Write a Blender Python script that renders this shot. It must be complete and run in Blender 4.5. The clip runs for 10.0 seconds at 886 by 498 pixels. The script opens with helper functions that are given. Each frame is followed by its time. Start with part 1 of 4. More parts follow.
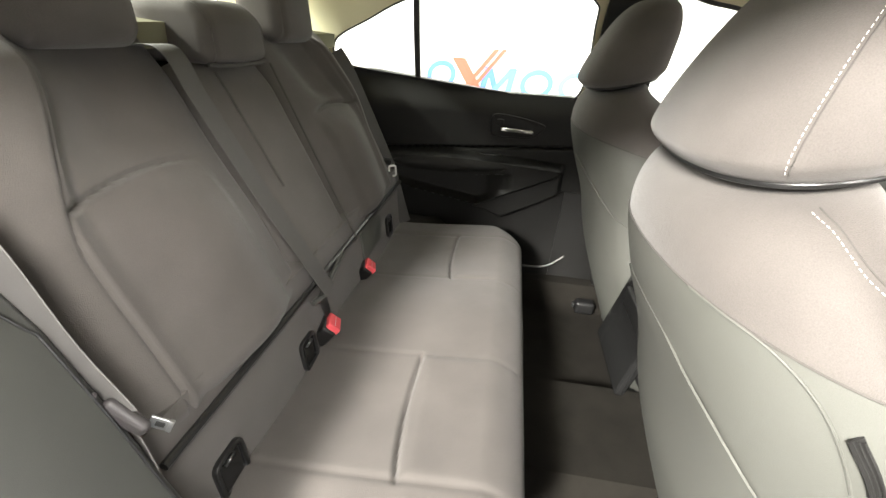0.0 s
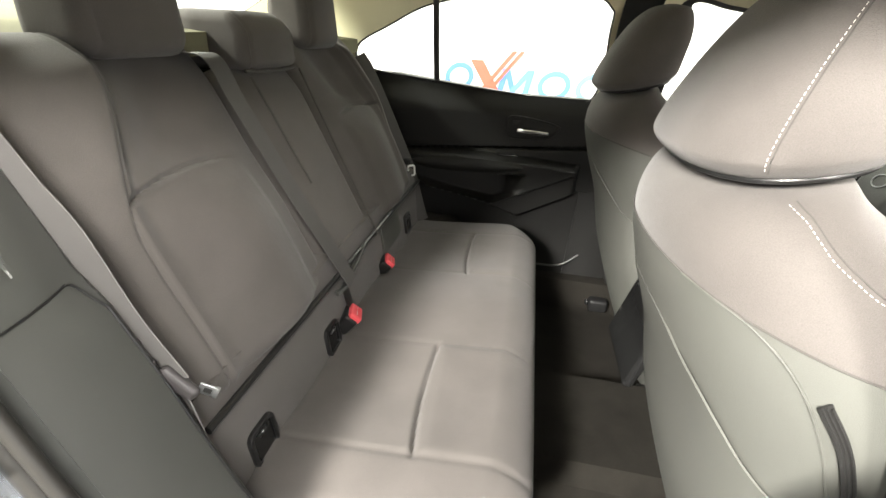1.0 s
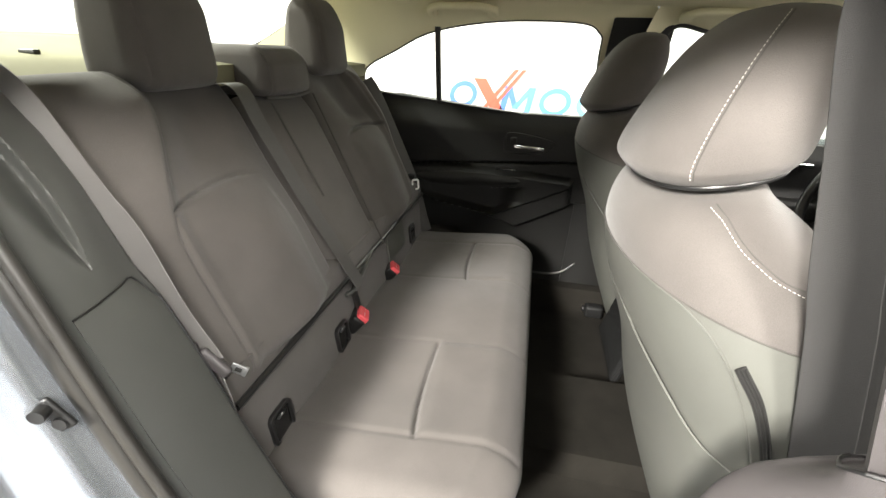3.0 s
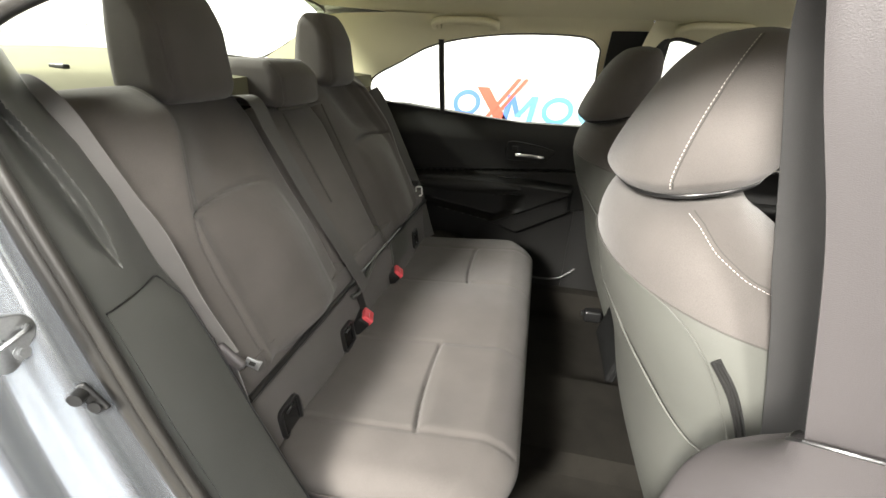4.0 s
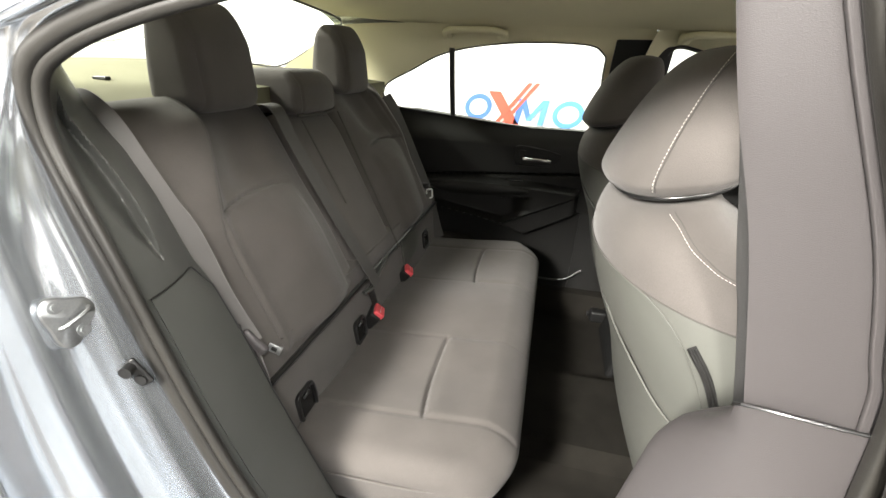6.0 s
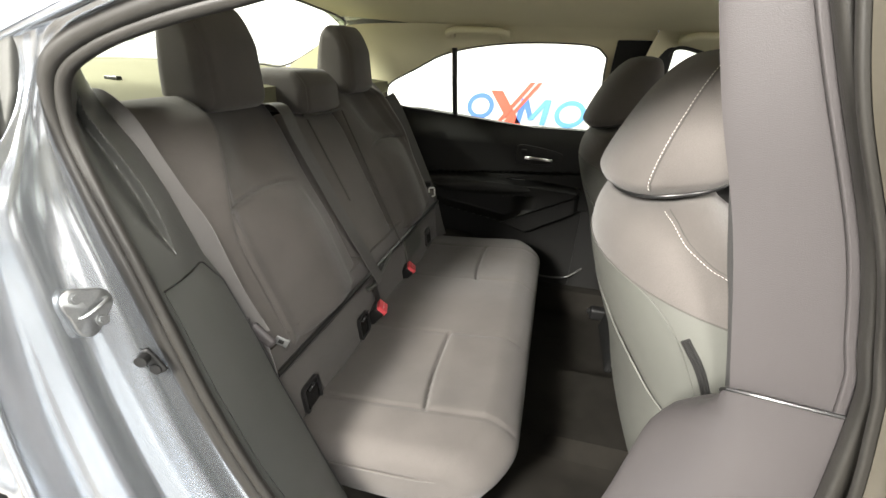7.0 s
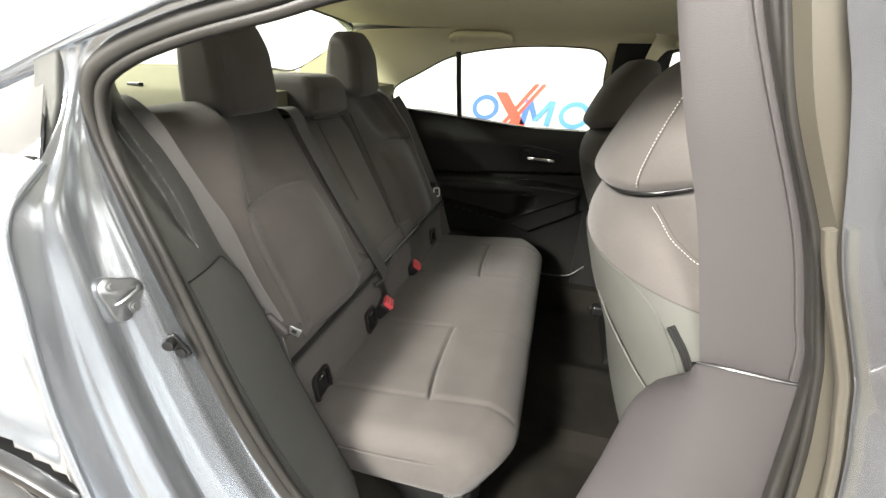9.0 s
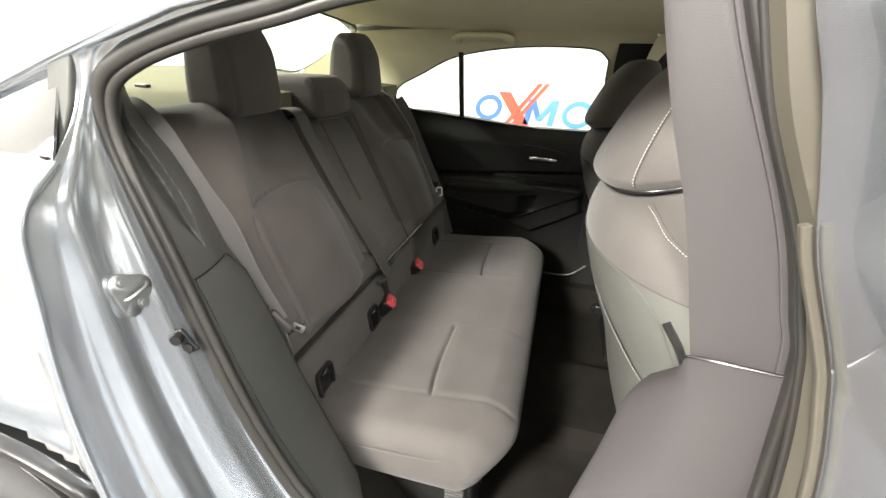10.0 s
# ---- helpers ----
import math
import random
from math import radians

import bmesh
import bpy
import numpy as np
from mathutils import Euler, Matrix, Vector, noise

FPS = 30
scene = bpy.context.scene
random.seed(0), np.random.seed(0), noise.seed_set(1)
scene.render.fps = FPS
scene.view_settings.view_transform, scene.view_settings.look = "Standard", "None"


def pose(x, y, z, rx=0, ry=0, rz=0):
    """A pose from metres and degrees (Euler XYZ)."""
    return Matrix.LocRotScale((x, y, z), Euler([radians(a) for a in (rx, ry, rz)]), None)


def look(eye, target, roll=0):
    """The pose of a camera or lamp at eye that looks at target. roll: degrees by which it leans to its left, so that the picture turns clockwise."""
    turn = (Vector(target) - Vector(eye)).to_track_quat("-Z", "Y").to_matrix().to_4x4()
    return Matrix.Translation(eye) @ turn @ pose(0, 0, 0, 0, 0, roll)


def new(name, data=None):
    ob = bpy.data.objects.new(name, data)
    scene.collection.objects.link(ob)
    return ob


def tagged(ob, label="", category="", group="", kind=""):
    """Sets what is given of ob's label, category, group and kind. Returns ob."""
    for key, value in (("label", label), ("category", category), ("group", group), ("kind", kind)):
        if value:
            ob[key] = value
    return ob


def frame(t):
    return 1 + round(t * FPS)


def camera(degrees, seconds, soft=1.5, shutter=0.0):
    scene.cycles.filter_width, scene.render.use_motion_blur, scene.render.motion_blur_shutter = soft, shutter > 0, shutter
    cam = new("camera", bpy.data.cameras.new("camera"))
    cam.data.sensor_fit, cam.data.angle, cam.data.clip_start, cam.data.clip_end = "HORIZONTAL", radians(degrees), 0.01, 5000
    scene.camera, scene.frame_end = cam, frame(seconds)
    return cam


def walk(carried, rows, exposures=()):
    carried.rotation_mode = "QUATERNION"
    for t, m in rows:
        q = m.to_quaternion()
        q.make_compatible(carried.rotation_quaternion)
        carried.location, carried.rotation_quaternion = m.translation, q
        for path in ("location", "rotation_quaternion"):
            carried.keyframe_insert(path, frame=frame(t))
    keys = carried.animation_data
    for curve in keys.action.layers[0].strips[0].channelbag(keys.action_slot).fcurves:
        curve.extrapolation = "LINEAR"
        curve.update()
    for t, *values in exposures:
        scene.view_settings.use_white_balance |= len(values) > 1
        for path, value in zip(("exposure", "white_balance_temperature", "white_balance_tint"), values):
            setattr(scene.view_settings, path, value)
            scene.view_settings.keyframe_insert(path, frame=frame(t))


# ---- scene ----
cam = camera(90.9, 10.0)
PATH = [
    (0, (0.046, -0.841, 1.131), (-0.183, 0.936, 0.241), 3.5),
    (0.5, (0.038, -0.857, 1.13), (-0.219, 0.913, 0.235), 3.7),
    (1, (0.053, -0.892, 1.141), (-0.249, 0.874, 0.252), 3.1),
    (1.5, (0.063, -0.92, 1.148), (-0.27, 0.847, 0.273), 2.6),
    (2, (0.068, -0.944, 1.153), (-0.27, 0.829, 0.291), 2.3),
    (2.5, (0.078, -0.962, 1.159), (-0.261, 0.818, 0.312), 2.3),
    (4, (0.099, -1.021, 1.178), (-0.262, 0.775, 0.374), 2.4),
    (4.5, (0.102, -1.039, 1.184), (-0.275, 0.757, 0.389), 2.4),
    (5, (0.109, -1.052, 1.189), (-0.287, 0.742, 0.398), 2.2),
    (5.5, (0.117, -1.064, 1.192), (-0.292, 0.726, 0.4), 2.1),
    (7, (0.125, -1.096, 1.198), (-0.297, 0.688, 0.399), 2.3),
    (7.5, (0.128, -1.106, 1.199), (-0.302, 0.677, 0.402), 2.1),
    (8, (0.132, -1.117, 1.202), (-0.304, 0.665, 0.406), 2.1),
    (8.5, (0.138, -1.129, 1.204), (-0.306, 0.651, 0.408), 1.9),
    (9, (0.141, -1.139, 1.206), (-0.308, 0.641, 0.411), 1.9),
    (9.5, (0.145, -1.145, 1.209), (-0.312, 0.632, 0.413), 1.8),
    (10, (0.15, -1.151, 1.209), (-0.316, 0.623, 0.413), 1.7),
]
walk(cam, [(t, look(eye, target, roll)) for t, eye, target, roll in PATH], exposures=[(0.0, 1.10), (1.0, 0.99), (2.5, 0.88), (4.0, 0.69), (5.5, 0.52), (7.5, 0.45), (10.0, 0.34)])

# ---- light: a closed white photo booth with lit ceiling panels ----
world = bpy.data.worlds.new("booth_world")
world.use_nodes = True
world.node_tree.nodes["Background"].inputs[0].default_value = (0.9, 0.95, 1.0, 1)
world.node_tree.nodes["Background"].inputs[1].default_value = 0.05
scene.world = world


def area(name, x, y, z, sx, sy, watts, target, colour=(1.0, 0.962, 0.895)):
    data = bpy.data.lights.new(name, "AREA")
    data.shape, data.size, data.size_y, data.energy, data.color = "RECTANGLE", sx, sy, watts, colour
    ob = new(name, data)
    ob.matrix_world = look((x, y, z), target)
    return ob


for lx, ly, w in ((-2.6, -2.2, 30), (-0.8, -2.2, 35), (0.8, -2.2, 60), (3.0, -2.2, 60), (-2.6, 2.2, 80), (0.2, 2.2, 40), (3.0, 2.2, 60), (-2.9, 0.0, 420), (2.9, 0.0, 100)):
    area("booth_lamp", lx, ly, 3.05, 0.2, 2.4, w, (lx, ly, 0))
# upright soft box on the near wall, out of view: the key
area("unseen_soft_box", -1.1, -3.35, 2.5, 0.42, 1.0, 600, (0.0, 0.0, 0.6))
# added fills: tail corner to whiten the jamb, weaker doorway one for the seatback
area("unseen_soft_box", -3.4, -2.9, 2.2, 1.0, 1.1, 50, (-0.3, -0.6, 0.9))
area("unseen_soft_box", 0.8, -1.95, 1.95, 0.5, 0.5, 56, (-0.4, -0.45, 0.9))


# ---- materials ----
def material(name, colour, rough=0.6, metal=0.0, vary=0.12, scale=8.0, fine=400.0, bump=0.15, spec=0.5, coat=0.0, sheen=0.0):
    m = bpy.data.materials.new(name)
    m.use_nodes = True
    nt = m.node_tree
    b = nt.nodes["Principled BSDF"]
    b.inputs["Roughness"].default_value, b.inputs["Metallic"].default_value = rough, metal
    b.inputs["Specular IOR Level"].default_value, b.inputs["Coat Weight"].default_value = spec, coat
    b.inputs["Coat Roughness"].default_value, b.inputs["Sheen Weight"].default_value = 0.04, sheen
    b.inputs["Sheen Roughness"].default_value = 0.5
    tc = nt.nodes.new("ShaderNodeTexCoord")
    n1, n2 = nt.nodes.new("ShaderNodeTexNoise"), nt.nodes.new("ShaderNodeTexNoise")
    n1.inputs["Scale"].default_value, n2.inputs["Scale"].default_value = scale, fine
    n1.inputs["Detail"].default_value = 4
    for n in (n1, n2):
        nt.links.new(tc.outputs["Object"], n.inputs["Vector"])
    add = nt.nodes.new("ShaderNodeMath")
    add.operation = "ADD"
    nt.links.new(n1.outputs["Fac"], add.inputs[0]), nt.links.new(n2.outputs["Fac"], add.inputs[1])
    ramp = nt.nodes.new("ShaderNodeMapRange")
    ramp.inputs["From Min"].default_value, ramp.inputs["From Max"].default_value = 0.6, 1.4
    nt.links.new(add.outputs[0], ramp.inputs["Value"])
    mix = nt.nodes.new("ShaderNodeMix")
    mix.data_type = "RGBA"
    mix.inputs["A"].default_value = (*[c * (1 - vary) for c in colour], 1)
    mix.inputs["B"].default_value = (*[min(1, c * (1 + vary)) for c in colour], 1)
    nt.links.new(ramp.outputs[0], mix.inputs["Factor"]), nt.links.new(mix.outputs["Result"], b.inputs["Base Color"])
    if bump:
        bp = nt.nodes.new("ShaderNodeBump")
        bp.inputs["Strength"].default_value, bp.inputs["Distance"].default_value = bump, 0.0015
        nt.links.new(n2.outputs["Fac"], bp.inputs["Height"]), nt.links.new(bp.outputs[0], b.inputs["Normal"])
    return m


FABRIC = material("seat_fabric", (0.075, 0.068, 0.063), 0.85, vary=0.16, scale=14, fine=900, bump=0.4, spec=0.2, sheen=0.12)
FABRIC_PALE = material("seat_back_vinyl", (0.069, 0.070, 0.062), 0.6, vary=0.08, scale=10, fine=1200, bump=0.2, spec=0.35)
STITCH = material("stitch_thread", (0.6, 0.57, 0.52), 0.7, bump=0)
SEAM = material("seam_shadow_fabric", (0.05, 0.046, 0.042), 0.9, bump=0)
TRIM = material("moulded_trim", (0.014, 0.0138, 0.0132), 0.45, vary=0.1, fine=1500, bump=0.25, spec=0.26)
# Lighter copy of the trim; on the side trim it carries strong doorway light.
TRIM_MID = material("lightened_trim", (0.052, 0.053, 0.049), 0.36, vary=0.1, scale=4, fine=1500, bump=0.25, spec=0.4)
# Body paint at the pillar, with its warm reflection put into the colour.
BEIGE = material("paint_warm_reflection", (0.07, 0.063, 0.049), 0.4, metal=0.2, vary=0.05, bump=0, coat=0.3)
TRIM_GREY = material("grey_pillar_trim", (0.043, 0.0392, 0.0395), 0.5, vary=0.07, scale=5, fine=1500, bump=0.2, spec=0.4)
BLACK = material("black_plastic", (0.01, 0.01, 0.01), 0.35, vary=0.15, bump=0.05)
GLOSS = material("gloss_black", (0.01, 0.01, 0.01), 0.12, bump=0)
RUBBER = material("door_rubber", (0.017, 0.016, 0.014), 0.42, vary=0.15, scale=20, fine=800, bump=0.1)
CARPET = material("carpet", (0.013, 0.0118, 0.0098), 0.98, vary=0.35, scale=18, fine=700, bump=0.9, spec=0.1)
LINER = material("headliner_cloth", (0.74, 0.69, 0.48), 0.92, vary=0.05, scale=6, fine=1300, bump=0.25, spec=0.2)
PAINT = material("silver_blue_paint", (0.57, 0.61, 0.66), 0.21, metal=0.85, vary=0.03, scale=3, fine=40, bump=0.0, coat=1.0)
CHROME = material("chrome", (0.8, 0.8, 0.8), 0.15, metal=1.0, vary=0.03, bump=0)
STEEL = material("zinc_steel", (0.34, 0.35, 0.355), 0.45, metal=1.0, vary=0.1, scale=40, bump=0.05)
WEB = material("belt_webbing", (0.125, 0.119, 0.114), 0.65, vary=0.06, scale=30, fine=1500, bump=0.5)
WEB_DARK = material("belt_webbing_dark", (0.055, 0.052, 0.05), 0.65, vary=0.08, scale=30, fine=1500, bump=0.5)
WEB_BLACK = material("belt_webbing_black", (0.017, 0.0165, 0.016), 0.6, vary=0.08, scale=30, fine=1500, bump=0.5)
RED = material("red_button", (0.72, 0.085, 0.10), 0.4, bump=0.02)
WHITE = material("white_label", (0.75, 0.75, 0.73), 0.6, bump=0)
WALL = material("booth_white_paint", (0.86, 0.86, 0.85), 0.7, vary=0.02, scale=2, fine=200, bump=0.05)
# Grey for the unseen near wall and ceiling, to cut light bounced indoors.
WALL_GREY = material("booth_unseen_grey", (0.24, 0.24, 0.245), 0.85, vary=0.06, scale=3, fine=200, bump=0.1)
FLOOR = material("booth_floor_paint", (0.085, 0.075, 0.062), 0.4, vary=0.06, scale=2, fine=120, bump=0.05)
TYRE = material("tyre_rubber", (0.02, 0.02, 0.02), 0.75, fine=300, bump=0.2)
SIGN_BLUE = material("sign_blue", (0.07, 0.18, 0.6), 0.5, vary=0.05, bump=0)
SIGN_SKY = material("sign_sky", (0.12, 0.34, 0.72), 0.5, vary=0.05, bump=0)
SIGN_CYAN = material("sign_cyan", (0.2, 0.52, 0.75), 0.5, vary=0.05, bump=0)
SIGN_RED = material("sign_red", (0.75, 0.09, 0.05), 0.5, vary=0.05, bump=0)
GLASS = bpy.data.materials.new("tinted_window_glass")
GLASS.use_nodes = True
gn = GLASS.node_tree
clear, shine, blend = gn.nodes.new("ShaderNodeBsdfTransparent"), gn.nodes.new("ShaderNodeBsdfGlossy"), gn.nodes.new("ShaderNodeMixShader")
clear.inputs["Color"].default_value, shine.inputs["Roughness"].default_value = (0.70, 0.74, 0.70, 1), 0.02
blend.inputs[0].default_value = 0.04
gn.links.new(clear.outputs[0], blend.inputs[1]), gn.links.new(shine.outputs[0], blend.inputs[2])
gn.links.new(blend.outputs[0], gn.nodes["Material Output"].inputs["Surface"])
SHELF = material("shelf_felt", (0.16, 0.155, 0.102), 0.95, vary=0.08, scale=9, fine=900, bump=0.4, spec=0.15)
TINT = material("coated_glass", (0.8, 0.8, 0.8), 0.03, metal=1.0, vary=0.01, bump=0)


# ---- geometry helpers: every shape is (vertices, faces) ----
def spline(pts, n, closed=False):
    p = np.array(pts, float)
    k = len(p)
    if closed:
        ext = np.vstack([p[-1], p, p[0], p[1]])
        segs = k
    else:
        ext = np.vstack([2 * p[0] - p[1], p, 2 * p[-1] - p[-2]])
        segs = k - 1
    out = []
    for q in np.linspace(0, segs, n, endpoint=not closed):
        i = min(int(q), segs - 1)
        f = q - i
        a, b, c, d = ext[i:i + 4]
        out.append(0.5 * (2 * b + (c - a) * f + (2 * a - 5 * b + 4 * c - d) * f * f + (3 * b - a - 3 * c + d) * f ** 3))
    return np.array(out)


def even(p, n, closed=False):
    q = np.vstack([p, p[:1]]) if closed else p
    s = np.concatenate([[0], np.cumsum(np.linalg.norm(np.diff(q, axis=0), axis=1))])
    t = np.linspace(0, s[-1], n, endpoint=not closed)
    return np.stack([np.interp(t, s, q[:, i]) for i in range(q.shape[1])], 1)


def join(*shapes):
    vs, fs, k = [], [], 0
    for v, f in shapes:
        vs.append(np.asarray(v, float))
        fs += [[i + k for i in q] for q in f]
        k += len(v)
    return np.vstack(vs), fs


def skin(rows, closed=False, wrap=False, caps=False):
    """Faces between rows of points. closed: each row is a ring; wrap: the last row meets the first."""
    n, m = len(rows), len(rows[0])
    v = np.vstack(rows)
    f = []
    for i in range(n if wrap else n - 1):
        a, b = i * m, ((i + 1) % n) * m
        for j in range(m if closed else m - 1):
            k = (j + 1) % m
            f.append([a + j, a + k, b + k, b + j])
    if caps:
        f += [list(range(m))[::-1], list(range((n - 1) * m, n * m))]
    return v, f


def shell(rows, thick):
    """A solid sheet over a grid of rows; thick is the offset to its back."""
    g = np.array(rows, float)
    back = g + np.array(thick, float)
    n, m = g.shape[:2]
    v = np.vstack([g.reshape(-1, 3), back.reshape(-1, 3)])
    k = n * m
    f = []
    for i in range(n - 1):
        for j in range(m - 1):
            q = [i * m + j, i * m + j + 1, (i + 1) * m + j + 1, (i + 1) * m + j]
            f += [q, [k + a for a in q[::-1]]]
    for i in range(n - 1):
        for j in (0, m - 1):
            a, b = i * m + j, (i + 1) * m + j
            f.append([a, b, k + b, k + a])
    for j in range(m - 1):
        for i in (0, n - 1):
            a, b = i * m + j, i * m + j + 1
            f.append([a, b, k + b, k + a])
    return v, f


def rbox(size, r, n=8, k=4, deform=None, at=(0, 0, 0)):
    """A box with rounded edges, gridded finely enough to be bent by deform(points)."""
    h = np.array(size, float) / 2
    n = (n, n, n) if isinstance(n, int) else n
    ax = []
    for a in range(3):
        rr = min(r, h[a] * 0.999)
        e = h[a] - rr * (1 - np.tan(np.linspace(0, math.pi / 4, k + 1)))
        ax.append(np.unique(np.round(np.concatenate([-e, np.linspace(-(h[a] - rr), h[a] - rr, n[a] + 1), e]), 7)))
    vs, fs, o = [], [], 0
    for a in range(3):
        b, c = (a + 1) % 3, (a + 2) % 3
        for s in (-1, 1):
            B, C = np.meshgrid(ax[b], ax[c], indexing="ij")
            p = np.zeros((B.size, 3))
            p[:, a], p[:, b], p[:, c] = s * h[a], B.ravel(), C.ravel()
            vs.append(p)
            nb, nc = len(ax[b]), len(ax[c])
            for i in range(nb - 1):
                for j in range(nc - 1):
                    q = [o + i * nc + j, o + (i + 1) * nc + j, o + (i + 1) * nc + j + 1, o + i * nc + j + 1]
                    fs.append(q if s > 0 else q[::-1])
            o += len(p)
    v = np.vstack(vs)
    rr = np.minimum(r, h * 0.999)
    inner = np.clip(v, -(h - rr), h - rr)
    d = (v - inner) / rr
    d /= np.maximum(np.linalg.norm(d, axis=1, keepdims=True), 1e-9)
    v = inner + d * rr
    key, first, inv = np.unique(np.round(v, 6), axis=0, return_index=True, return_inverse=True)
    inv = inv.ravel()
    v = v[first]
    out = []
    for q in fs:
        w = []
        for i in q:
            if inv[i] not in w:
                w.append(int(inv[i]))
        if len(w) > 2:
            out.append(w)
    if deform:
        v = deform(v)
    return v + np.array(at, float), out


def sweep(path, section, up=(0, 0, 1), closed=False, caps=True):
    p = np.array(path, float)
    t = np.gradient(p, axis=0) if not closed else np.roll(p, -1, 0) - np.roll(p, 1, 0)
    t /= np.linalg.norm(t, axis=1, keepdims=True)
    u = np.array(up, float)
    rows = []
    for i in range(len(p)):
        uu = u[i] if u.ndim == 2 else u
        s = np.cross(t[i], uu)
        s /= max(np.linalg.norm(s), 1e-9)
        w = np.cross(s, t[i])
        rows.append(np.array([p[i] + a * s + b * w for a, b in section]))
    return skin(rows, closed=True, wrap=closed, caps=caps and not closed)


def circle(r, n=10, ry=None):
    return [(r * math.cos(2 * math.pi * i / n), (ry or r) * math.sin(2 * math.pi * i / n)) for i in range(n)]


def rrect(w, h, r, k=3):
    out = []
    for cx, cy, a0 in ((w / 2 - r, h / 2 - r, 0), (-w / 2 + r, h / 2 - r, 90), (-w / 2 + r, -h / 2 + r, 180), (w / 2 - r, -h / 2 + r, 270)):
        for i in range(k + 1):
            a = radians(a0 + 90 * i / k)
            out.append((cx + r * math.cos(a), cy + r * math.sin(a)))
    return out


def moved(shape, m):
    v, f = shape
    return np.array([m @ Vector(p) for p in v]), f


def smooth(a, b, x):
    t = np.clip((x - a) / (b - a), 0, 1)
    return t * t * (3 - 2 * t)


def groove(d, w):
    return np.exp(-(d / w) ** 2)


ORIGIN = {}


def thing(name, at, label, category, group="", kind=""):
    ob = new(name)
    ob.empty_display_size = 0.05
    ob.location = at
    ORIGIN[ob] = Vector(at)
    return tagged(ob, label, category, group, kind)


def mesh_of(name, shape, mat, off=(0, 0, 0), angle=40):
    v, f = shape
    me = bpy.data.meshes.new(name)
    me.from_pydata((np.asarray(v, float) - np.array(off)).tolist(), [], [list(map(int, q)) for q in f])
    bm = bmesh.new()
    bm.from_mesh(me)
    bmesh.ops.recalc_face_normals(bm, faces=bm.faces)
    bm.to_mesh(me)
    bm.free()
    me.shade_smooth()
    me.set_sharp_from_angle(angle=radians(angle))
    me.materials.append(mat)
    return me


def part(name, shape, mat, parent, label="", angle=40):
    ob = new(name, mesh_of(name, shape, mat, ORIGIN[parent], angle))
    ob.parent = parent
    ORIGIN[ob] = ORIGIN[parent]
    return tagged(ob, label)


def single(name, shape, mat, label, category, group="", kind="", angle=40):
    ob = new(name, mesh_of(name, shape, mat, (0, 0, 0), angle))
    ORIGIN[ob] = Vector((0, 0, 0))
    return tagged(ob, label, category, group, kind)


# ---- the booth ----
def slab(x0, y0, z0, x1, y1, z1):
    return rbox((x1 - x0, y1 - y0, z1 - z0), 0.005, 1, 1, None, ((x0 + x1) / 2, (y0 + y1) / 2, (z0 + z1) / 2))


BX, BY, BZ = 5.0, 3.5, 3.2
single("floor", slab(-BX, -BY, -0.1, BX, BY, 0), FLOOR, "dark brownish booth floor", "floor", kind="structure")
single("ceiling", slab(-BX, -BY, BZ, BX, BY, BZ + 0.1), WALL_GREY, "unseen booth ceiling above the lamps, greyed to cut bounced light", "ceiling", kind="structure")
single("wall_north", slab(-BX, BY, 0, BX, BY + 0.1, BZ), WALL, "white painted booth wall with a sign", "wall", kind="structure")
single("wall_south", slab(-BX, -BY - 0.1, 0, BX, -BY, BZ), WALL_GREY, "unseen near booth wall, greyed to cut bounced light", "wall", kind="structure")
single("wall_east", slab(BX, -BY, 0, BX + 0.1, BY, BZ), WALL, "white painted booth wall", "wall", kind="structure")
single("wall_west", slab(-BX - 0.1, -BY, 0, -BX, BY, BZ), WALL, "white painted booth wall", "wall", kind="structure")


# ---- rear bench ----
def back_x(z):
    """Front face of the rear seatback at height z."""
    return -0.308 - (z - 0.689) * 0.49


